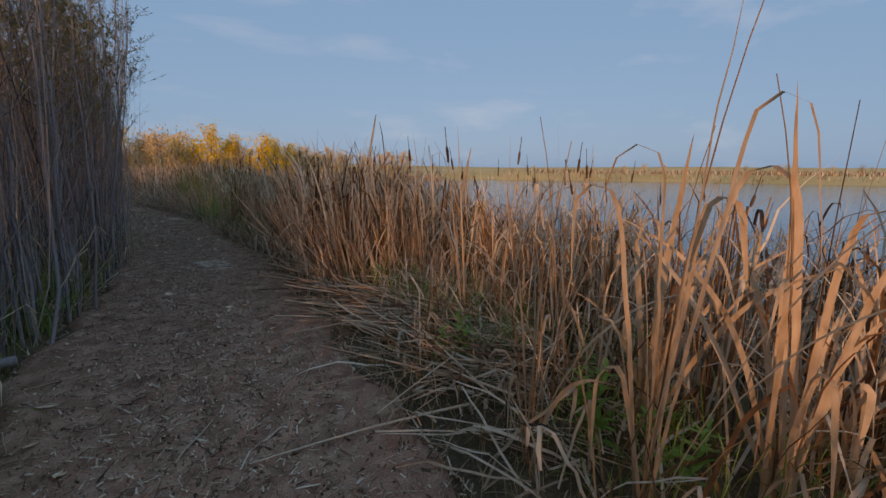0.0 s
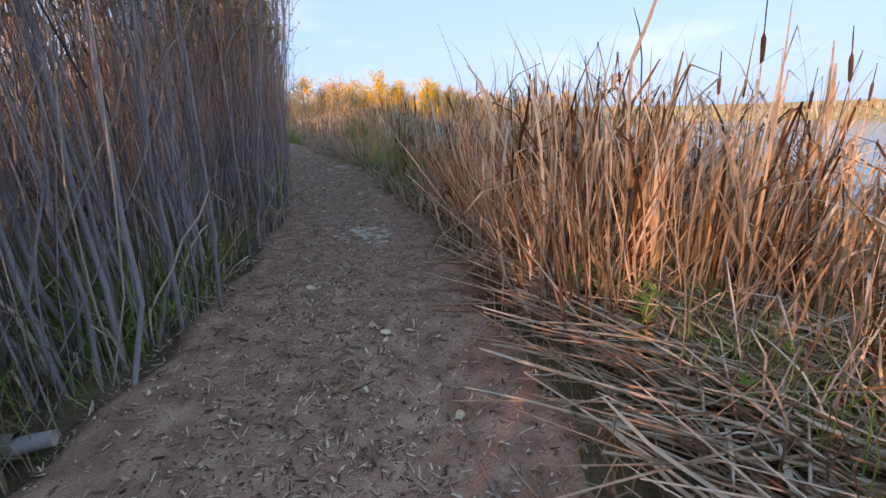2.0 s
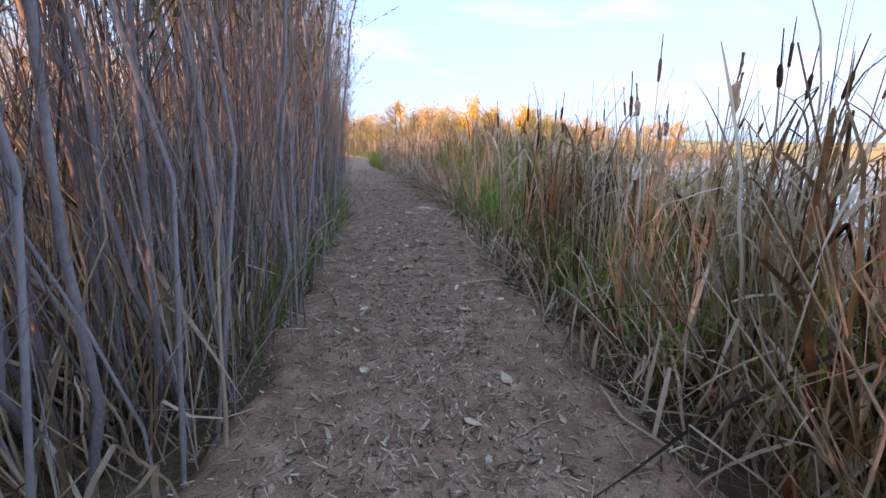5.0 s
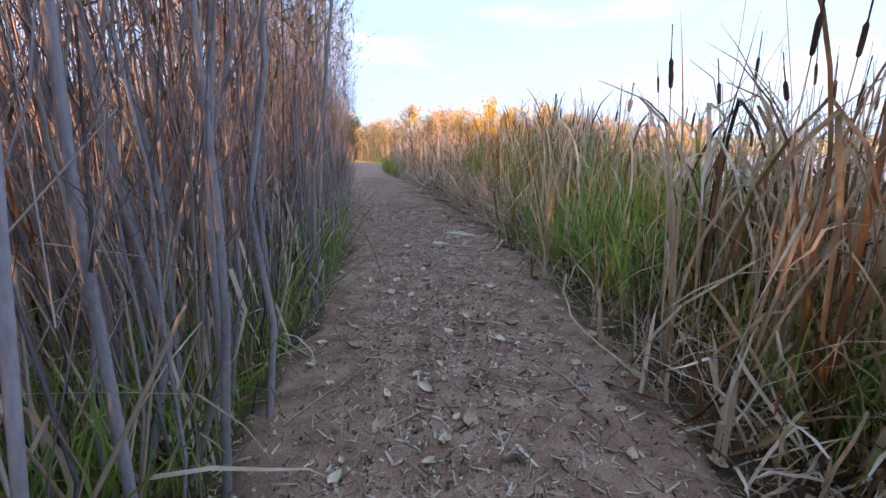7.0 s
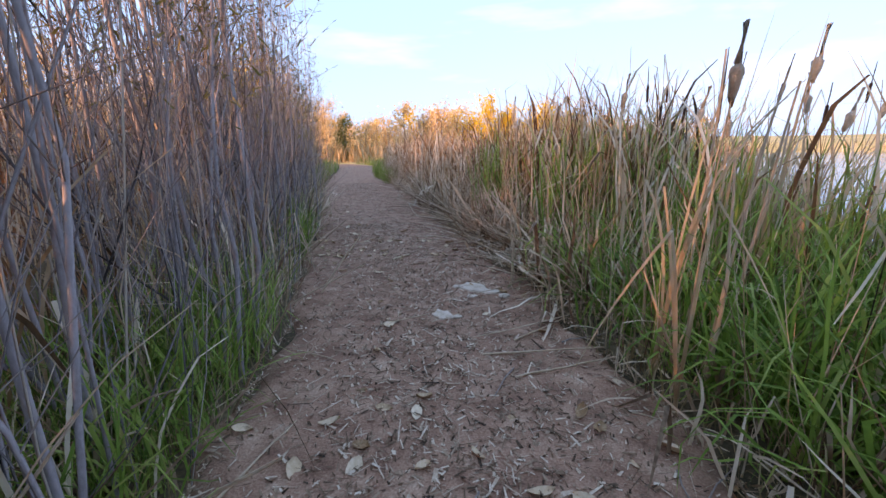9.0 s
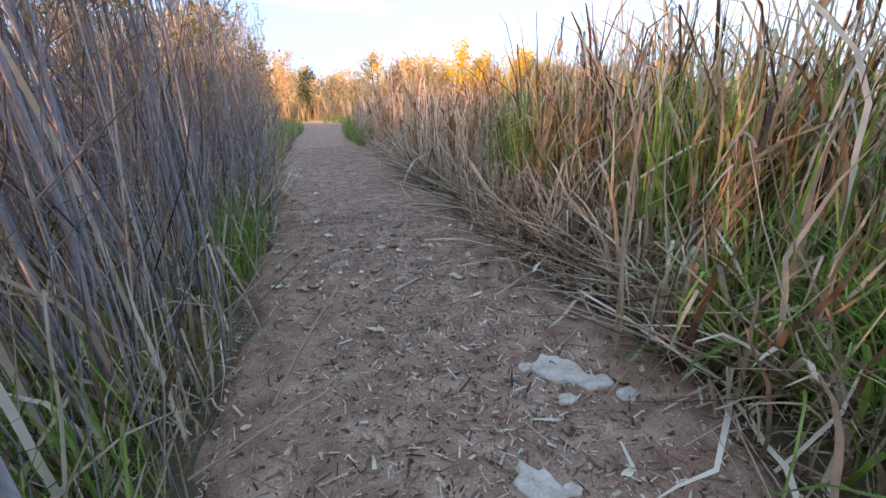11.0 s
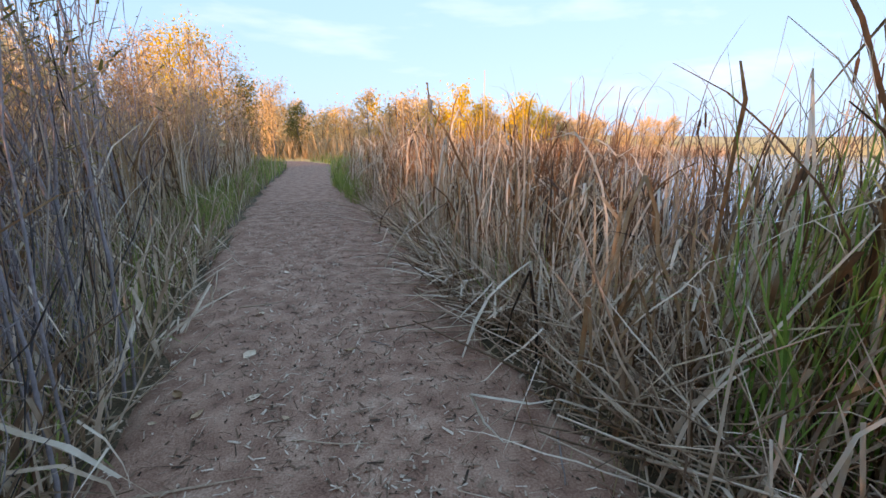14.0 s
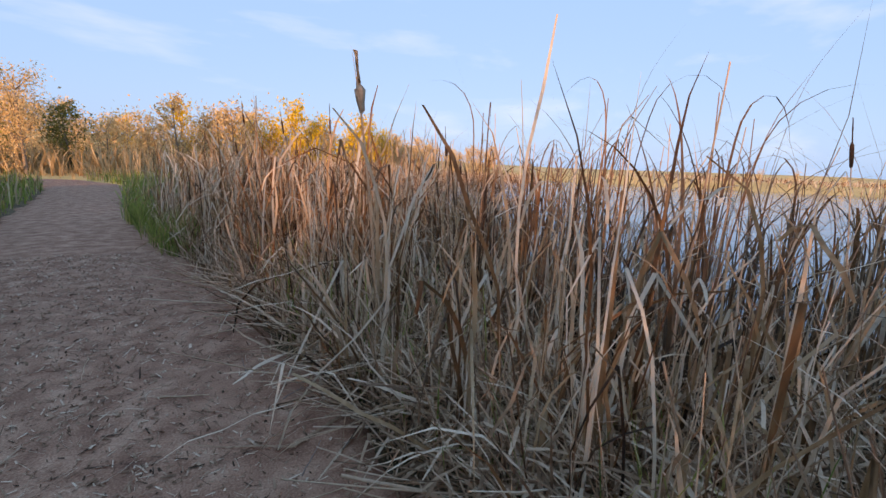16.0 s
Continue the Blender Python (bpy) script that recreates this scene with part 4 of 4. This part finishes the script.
def build_cattails():
    rng = np.random.default_rng(41)
    kinds = [cattail("dry brown cattail with a dark seed head", rng, 1.95, 5, 0.15),
             cattail("tall dry cattail with a long dark seed head", rng, 2.15, 4, 0.17),
             cattail("dry cattail with a bursting pale seed head", rng, 1.9, 5, 0.15, True),
             cattail("dry cattail with a short head and folded leaves", rng, 1.8, 6, 0.12),
             cattail("headless dry cattail with arching broken leaves", rng, 1.8, 9, 0, wide=0.016, leafy=1.2, fold=0.35, arch=1.5, leaf_mat=DARK)]

    def put(k, x, y, size=1.0, turn_=None):
        m = pose(x, y, float(ground_z(x, y)), rng.normal(0, 4.5), rng.normal(0, 4.5), rng.uniform(0, 360) if turn_ is None else turn_) @ Matrix.Scale(size, 4)
        copy_thing(k, m).matrix_basis = m

    for x, y, k, s in [(4.58, 4.18, 2, 0.97), (4.45, 5.32, 0, 1.0), (4.12, 5.64, 1, 0.92), (1.9, 12.49, 0, 0.95), (2.02, 12.11, 1, 0.86), (1.85, 14.71, 2, 0.94), (1.95, 15.08, 0, 0.9),
                       (0.6, 28.63, 0, 1.0), (0.85, 24.73, 2, 1.12), (1.03, 26.42, 1, 0.98), (0.44, 28.23, 1, 1.02), (1.9, 23.14, 4, 1.2), (0.97, 27.83, 1, 0.99)]:
        put(kinds[k], x, y, s)
    for x, y, s, turn_ in [(1.85, 0.8, 1.18, 0), (1.7, 1.4, 0.86, 40), (2.35, 1.75, 0.95, 200), (2.5, 0.45, 1.0, 130), (2.7, 1.2, 0.9, 290)]:
        folded_clump(rng, x, y, s, turn_)
    for lo, hi, near, far, c in ((1.5, 9, 1.2, 4.6, 60), (6, 13, 0.35, 2.2, 34), (12, 16.5, 0.5, 2.6, 20), (16, 23, 0.5, 2.6, 34), (22, 31, 0.3, 3.2, 46)):
        for x, y, z in scatter(c, beside(RIGHT, 1, near, far, lo, hi), lo, hi, -3, 7, rng):
            if y > 20.3 and x < float(line(RIGHT, y)) + 1.5:
                continue
            put(kinds[int(rng.choice(5, p=[0.26, 0.2, 0.3, 0.16, 0.08] if y < 20 else [0.14, 0.1, 0.08, 0.2, 0.48]))], x, y, rng.uniform(0.86, 1.06))
    for x, y, z in scatter(44, beside(RIGHT, 1, 2.2, 4.8, 19, 28), 19, 29, -1, 7, rng):
        put(kinds[4], x, y, rng.uniform(1.05, 1.3))
    for x, y, z in scatter(34, beside(RIGHT, 1, 1.7, 4.4, 21.5, 28), 21.5, 28, -1, 7, rng):
        arched_clump(rng, x, y, rng.uniform(2.1, 2.75))
    for x, y, z in scatter(6, beside(RIGHT, 1, 0.8, 2.6, 5.5, 13), 5.5, 13, -1, 7, rng):
        arched_clump(rng, x, y, rng.uniform(1.9, 2.3))
    for k in kinds:
        for o in (*k.children_recursive, k):
            bpy.data.objects.remove(o)


build_cattails()
build_weeds()


# ---- trees in the distance ----
def tree(label, rng, tall, wide, mat, leaves, leaf, foot=0.12, bare=0.0):
    """A tapered trunk with limbs and a ragged crown of leaf clumps."""
    top = tagged(new("tree"), label, "tree")
    tp = courses(np.array([[0, 0, -0.2]]), np.array([tall * 0.92]), rng.uniform(0, 6, 1), np.array([0.03]), np.array([0.08]), 8, 1.0)
    part("trunk", mesh_of("trunk", *tubes(tp, np.array([tall * 0.018]), 7, 0.2), TRUNK), top)
    n = 20
    at = rng.uniform(foot, 0.93, n)
    k = np.clip((at * 8).astype(int), 0, 7)
    foot_pts = tp[0, k]
    reach = wide * (0.35 + 0.65 * np.sin(np.pi * np.clip((at - foot * 0.4) / (1.05 - foot * 0.4), 0, 1)) ** 0.8) * rng.uniform(0.6, 1.15, n)
    lp = courses(foot_pts, reach * 1.3, rng.uniform(0, 6.3, n), rng.uniform(0.5, 1.0, n), rng.normal(-0.3, 0.2, n), 5, 1.0)
    part("branchwork", mesh_of("limbs", *tubes(lp, np.full(n, tall * 0.006), 3, 0.2), TRUNK), top)
    m = leaves
    w, s = rng.integers(0, n, m), rng.integers(2, 6, m)
    c = lp[w, s] + rng.normal(0, 1, (m, 3)) * np.array([1, 1, 0.9]) * wide * 0.18
    a, b = rng.normal(0, 1, (m, 3)), rng.normal(0, 1, (m, 3))
    a /= np.linalg.norm(a, axis=1, keepdims=True)
    b = np.cross(a, b)
    b /= np.linalg.norm(b, axis=1, keepdims=True)
    size = leaf * rng.uniform(0.5, 1.3, (m, 1))
    v = np.stack([c - a * size, c - b * size * 0.55, c + a * size, c + b * size * 0.55], 1)
    part("crown", mesh_of("crown", v, np.arange(m * 4).reshape(-1, 4), mat), top)
    return top


def build_trees():
    rng = np.random.default_rng(31)
    yellow = [tree("bright golden-yellow aspen in full autumn leaf", rng, 8.5, 2.3, GOLD, 1620, 0.178, 0.06),
              tree("rounded yellow poplar in low sun", rng, 7.0, 2.7, GOLD, 1620, 0.178, 0.04)]
    tan = [tree("amber-leaved tree thinning in late autumn", rng, 6.8, 2.3, AMBER, 1320, 0.16, 0.05),
           tree("broad tan shrubby tree lit by low sun", rng, 5.6, 2.8, AMBER, 1380, 0.16, 0.03),
           tree("slender half-bare amber tree", rng, 7.4, 1.7, AMBER, 1140, 0.137, 0.05)]
    low = [tree("low amber shrub in late autumn leaf", rng, 5.0, 2.6, AMBER, 480, 0.19, 0.03),
           tree("low brown shrub half bare of leaves", rng, 5.4, 2.2, STRAW, 360, 0.178, 0.03)]
    feather = [tree("tall golden willow glowing in low sun", rng, 8.0, 2.0, GOLD, 4290, 0.081, 0.05),
               tree("feathery amber willow in low sun", rng, 7.0, 2.2, AMBER, 4290, 0.076, 0.03),
               tree("feathery rust-brown willow tree", rng, 6.4, 1.9, RUST, 3795, 0.071, 0.03)]
    green = [tree("small tree with fading green leaves", rng, 5.2, 1.7, LEAFGREEN, 2850, 0.095, 0.06)]

    def put(kind, x, y, size=1.0, group="trees beyond the meadow"):
        m = pose(x, y, float(land(x, y)) - 0.05, 0, 0, rng.uniform(0, 360)) @ Matrix.Scale(size, 4)
        ob = copy_thing(kind, m)
        ob.matrix_basis = m
        ob["group"] = group

    for x, y, k, s in [(10.2, 72, yellow[0], 1.0), (12.3, 74, yellow[1], 0.95), (8.3, 76, yellow[1], 0.85), (17.5, 73, yellow[1], 1.0), (20.3, 75, yellow[0], 0.85), (23.2, 78, yellow[1], 0.9),
                       (-1, 70, tan[2], 1.0), (1.5, 73, tan[0], 0.95), (4, 71, tan[0], 1.05), (6.2, 75, tan[1], 1.2), (14.8, 76, tan[0], 1.0), (26, 82, tan[0], 0.95), (29, 86, tan[2], 0.9),
                       (-7.5, 62, green[0], 0.95), (-5.8, 66, tan[1], 0.75), (-9.5, 66, tan[1], 0.85), (-12, 70, tan[0], 0.85), (-3.5, 75, tan[1], 0.95), (33, 92, tan[1], 0.95), (38, 96, tan[0], 0.8)]:
        put(k, x, y, s)
    for i in range(44):
        x = -16 + 2.0 * i + rng.uniform(-0.8, 0.8)
        put((tan + tan + yellow)[int(rng.integers(8)) if x < 26 else int(rng.integers(3))], x, 82 + max(0.0, x - 15) * 0.55 + rng.uniform(-2, 4), rng.uniform(0.75, 1.0))
    for i in range(34):
        x = -18 + 1.7 * i + rng.uniform(-0.6, 0.6)
        put((low[0], tan[1])[i % 2], x, 79 + max(0.0, x - 15) * 0.5 + rng.uniform(-2, 3), rng.uniform(0.7, 0.95))
    for i in range(44):
        y = -110 + 5.0 * i + rng.uniform(-3, 3)
        put(low[int(rng.integers(2))], float(line(FAR, y)) + rng.uniform(15, 90), y, rng.uniform(0.4, 0.75), "trees across the lake")
    for x, y, k, s in [(-11.5, 34, 1, 0.75), (-9.0, 38, 2, 0.75), (-12.5, 30, 1, 0.75), (-9.3, 41, 0, 0.55), (-12, 48, 1, 0.75), (-14, 40, 1, 0.85), (-9.8, 27, 2, 0.62), (-11, 22, 1, 0.65),
                       (-12, 16, 1, 0.8), (-11, 11, 1, 0.75), (-13, 6, 1, 0.75), (-14.5, 57, 0, 1.3), (-12.4, 57.5, 1, 1.3), (-16.6, 58, 0, 1.2), (-11.4, 58.5, 3, 1.25), (-8.6, 56.5, 1, 0.9),
                       (-18.8, 57, 1, 1.35), (-10.2, 46, 3, 0.8)]:
        k = (feather + green)[k]
        put(k, x, y, s, "trees behind the verge")
    for i in range(34):
        y = rng.uniform(20.5, 40)
        put((low + low + green)[int(rng.integers(5))], float(line(LEFT, y)) - rng.uniform(1.8, 7.0), y, rng.uniform(0.34, 0.56), "low shrubs on the verge")
    for k in yellow + tan + green + low + feather:
        for o in (*k.children_recursive, k):
            bpy.data.objects.remove(o)


build_trees()


# ---- stones, fallen leaves and sticks on the path ----
def flat_stone(label, rng, size, high):
    n = 22
    t = np.arange(n) / n * 2 * np.pi
    r = size * (1 + 0.11 * np.sin(2 * t + rng.uniform(0, 6)) + 0.09 * np.sin(3 * t + rng.uniform(0, 6)) + 0.10 * np.sin(5 * t + rng.uniform(0, 6)) + rng.normal(0, 0.06, n))
    rings = [(-0.03, 1.0), (high * 0.45, 1.03), (high * 0.85, 0.93), (high, 0.78), (high * 1.05, 0.45)]
    v = [np.stack([r * k * np.cos(t), r * k * 0.72 * np.sin(t), np.full(n, z) + rng.normal(0, high * 0.13, n)], -1) for z, k in rings]
    v.append(np.tile(np.array([[0, 0, high * 1.05]]), (n, 1)))
    i, j = np.arange(5)[:, None] * n, np.arange(n)
    q = np.stack([i + j, i + (j + 1) % n, i + n + (j + 1) % n, i + n + j], -1).reshape(-1, 4)
    return tagged(new("flat_stone", mesh_of("flat_stone", np.concatenate(v), q, STONE)), label, "stone")


def on_path(x, y):
    return float(max(path_z(x, y), -9))


def build_litter():
    rng = np.random.default_rng(51)
    for x, y, s, h in [(0.72, 16.09, 0.10, 0.016), (1.06, 16.74, 0.15, 0.028), (1.2, 16.62, 0.09, 0.02), (1.32, 16.5, 0.06, 0.02), (1.02, 16.52, 0.05, 0.012), (0.9, 16.8, 0.045, 0.012), (0.84, 16.05, 0.04, 0.01)]:
        st = flat_stone("pale flat limestone slab bedded in the dirt path", rng, s, h)
        st.matrix_basis = pose(x, y, on_path(x, y), 0, 0, rng.uniform(0, 360))
    for i in range(90):
        x, y = 0.98 + rng.normal(0, 0.20), 8.3 + rng.normal(0, 0.24)
        st = flat_stone("small pale stone worn flush with the path", rng, 0.008 + rng.gamma(1.6, 0.016), 0.007)
        st["group"] = "pale stones in the path"
        st.matrix_basis = pose(x, y, on_path(x, y), 0, 0, rng.uniform(0, 360))
    # curled leaves
    kinds = []
    for i in range(6):
        u, w = np.meshgrid(np.linspace(-1, 1, 5), np.linspace(-1, 1, 4))
        shape = np.sqrt(np.clip(1 - u * u, 0.02, 1)) * (1 - 0.25 * u)
        x, y = u * 0.045, w * shape * 0.026
        z = 0.012 * np.abs(w) ** 1.5 * rng.uniform(0.4, 1.6) + 0.01 * u * u * rng.uniform(-0.2, 1.5) + rng.normal(0, 0.0015, u.shape) + 0.004
        a = np.arange(3)[:, None] * 5 + np.arange(4)[None]
        kinds.append(mesh_of("dry_leaf", np.stack([x, y, z], -1), np.stack([a, a + 1, a + 6, a + 5], -1), LEAF))
    spots = [(0.3, 12.41), (0.24, 13.05), (0.25, 13.35), (0.69, 13.19), (0.08, 12.07), (1.46, 14.37), (-0.03, 14.44), (0.07, 14.75), (-0.61, 19.54), (-0.75, 18.99), (-0.04, 18.89), (-0.39, 18.41),
             (-0.53, 18.12), (0.1, 18.98), (-1.11, 21.33), (-0.61, 21.23), (0.73, 5.56), (0.28, 6.51)]
    while len(spots) < 290:
        y = (rng.uniform(1.0, 24), rng.normal(13, 1.4), rng.normal(18.6, 1.0))[len(spots) % 3]
        l, r = float(line(LEFT, y)), float(line(RIGHT, y))
        spots.append((rng.uniform(l, r), y))
    for x, y in spots:
        ob = tagged(new("dry_leaf", kinds[int(rng.integers(6))]), "curled dry tan leaf lying on the dirt path", "leaf", "fallen leaves")
        s = rng.uniform(0.5, 1.35)
        ob.matrix_basis = pose(x, y, on_path(x, y), rng.normal(0, 14), rng.normal(0, 14), rng.uniform(0, 360)) @ Matrix.Diagonal((s, s * rng.uniform(0.6, 1.1), s, 1))
    # sticks and fallen stalks
    def stick(x, y, ln, heading, rad, mat, label, lift=0.0, up=1.53):
        c = courses(np.array([[0, 0, 0.0]]), np.array([ln]), np.array([0.0]), np.array([up]), np.array([rng.normal(0, 0.06)]), 6, 1.0)
        c[:, :, 1] += np.cumsum(rng.normal(0, ln * 0.012, (1, 7)), 1)
        ob = tagged(new("stick", mesh_of("stick", *tubes(c, np.array([rad]), 6, 0.5), mat)), label, "stick", "sticks on the path")
        ob.matrix_basis = pose(x, y, on_path(x, y) + rad * 0.6 + lift, 0, 0, math.degrees(heading))
    old = "dry grey reed stalk lying on the path"
    for x, y, ln, hd, rd in [(1.47, 6.88, 0.75, -0.35, 0.009), (-0.59, 24.97, 0.33, -0.5, 0.006), (0.95, 15.4, 0.8, -0.1, 0.008), (1.1, 15.1, 0.7, 0.2, 0.008), (1.2, 15.6, 0.6, 0.6, 0.007),
                             (-0.3, 14.3, 0.5, 1.2, 0.007), (0.05, 2.6, 0.4, 0.9, 0.008), (-0.2, 12.2, 0.35, 1.0, 0.006), (1.4, 12.3, 0.5, 1.9, 0.006), (0.2, 17.9, 0.3, 0.8, 0.014), (0.6, 19.5, 0.2, 0.3, 0.006)]:
        stick(x, y, ln, hd, rd, PALE, old)
    for i in range(90):
        y = rng.uniform(1.5, 26)
        l, r = float(line(LEFT, y)), float(line(RIGHT, y))
        x = r - abs(rng.normal(0, 0.25)) if i % 2 else rng.uniform(l, r)
        stick(x, y, rng.uniform(0.12, 0.45), rng.uniform(0, 6.3), rng.uniform(0.003, 0.006), PALE if i % 3 else TWIG, old)
    for i in range(150):
        y = (rng.uniform(5, 11.5), rng.uniform(16, 19.5), rng.uniform(20.5, 27))[i % 3]
        x = float(line(RIGHT, y)) + rng.uniform(0.25, 1.5)
        stick(x, y, rng.uniform(0.5, 1.2), rng.normal(2.6, 1.3), rng.uniform(0.006, 0.013), PALE, "long grey reed stalk leaning broken out of the stand", rng.uniform(0, 0.25), up=rng.uniform(0.35, 1.5))
    for x, y, ln, up, hd in [(-0.47, 10.4, 1.4, 0.10, 0.6), (-0.44, 10.45, 1.3, 0.22, 0.4), (-0.16, 9.3, 1.2, 0.12, 1.2), (-0.45, 14.2, 0.75, 0.9, -0.4), (-0.42, 16.75, 0.7, 0.7, 0.6), (-0.95, 18.5, 1.1, 0.5, 2.4)]:
        stick(x, y, ln, hd, 0.011, PALE, "pale split stalk standing at the thicket's edge", up=up)
    for x, y, ln, up, hd in [(1.97, 14.72, 0.8, 0.42, 2.6), (2.05, 14.8, 1.35, 0.05, 1.0), (2.16, 14.98, 1.75, 0.05, 0.2), (2.34, 15.05, 1.7, 0.10, -0.3), (2.05, 15.4, 1.15, 0.04, 2.0),
                             (2.3, 15.3, 1.9, 0.03, 0.6), (2.45, 15.2, 1.5, 0.12, 0.0), (1.45, 16.9, 1.3, 0.03, 0.5), (1.5, 16.95, 1.6, 0.06, 0.2)]:
        stick(x, y, ln, hd, 0.011, PALE, "pale dead stalk standing before the green grass", up=up)
    for i in range(44):
        y = rng.uniform(8.5, 21.5)
        x = float(line(LEFT, y)) - rng.uniform(0.1, 0.8)
        stick(x, y, rng.uniform(0.4, 1.1), rng.uniform(0, 6.3), rng.uniform(0.005, 0.011), PALE, "pale broken reed stalk caught at the thicket's foot", rng.uniform(0, 0.1), up=rng.uniform(0.1, 1.3))
    # a grey log beside the path
    log = tagged(new("log"), "grey weathered log with a thinner broken end", "log")
    body = courses(np.array([[0, 0, 0.0]]), np.array([0.75]), np.array([math.pi]), np.array([1.5708]), np.array([0.0]), 8, 1.0, rough=rng.normal(0, 0.02, (1, 8)))
    part("log_body", mesh_of("log_body", *merge(tubes(body, np.array([0.068]), 12, 0.95), tubes(body[:, :2] * np.array([0.02, 1, 1]), np.array([0.068]), 12, 0.6)), TRUNK), log)
    stub = courses(np.array([[-0.02, 0, -0.008]]), np.array([0.17]), np.array([0.0]), np.array([1.5708]), np.array([0.0]), 4, 1.0)
    part("broken_end", mesh_of("broken_end", *merge(tubes(stub, np.array([0.046]), 10, 0.9), tubes(stub[:, -2:] + np.array([[[0.04, 0, 0], [-0.02, 0, 0]]]), np.array([0.041]), 10, 0.05)), BARK), log)
    log.matrix_basis = pose(-1.08, 4.83, float(ground_z(-1.08, 4.83)) + 0.075, 0, 0, 6)
    # chips and crumbs, past counting
    n = 64000
    y = np.where(rng.uniform(0, 1, n) < 0.8, rng.uniform(0.3, 20.5, n), rng.uniform(20, 30, n))
    l, r = line(LEFT, y), line(RIGHT, y)
    x = (l + r) / 2 + (r - l) / 2 * np.clip(rng.normal(0, 0.62, n), -1.05, 1.05)
    ft = np.stack([x, y, path_z(x, y) + 0.002], -1)
    heading = rng.uniform(0, 6.3, n)
    c = courses(ft, rng.gamma(1.3, 0.018, n) + 0.007, heading, rng.uniform(1.3, 1.57, n), rng.normal(0, 0.3, n), 1, 1.0)
    flat = ribbons(c, rng.gamma(2, 0.004, n) + 0.004, heading + np.pi / 2 + rng.normal(0, 0.3, n), 400.0)
    m = 6000
    y = rng.uniform(0.3, 28, m)
    l, r = line(LEFT, y), line(RIGHT, y)
    x = rng.uniform(l, r)
    ft = np.stack([x, y, path_z(x, y) + 0.004], -1)
    straw = tubes(courses(ft, rng.gamma(2, 0.03, m) + 0.02, rng.uniform(0, 6.3, m), rng.uniform(1.45, 1.57, m), rng.normal(0, 0.1, m), 1, 1.0), np.full(m, 0.0016), 3)
    stuff("path_litter", "wood chips, straw and crumbs strewn on the dirt path", "litter", CHIP, flat, straw)


build_litter()
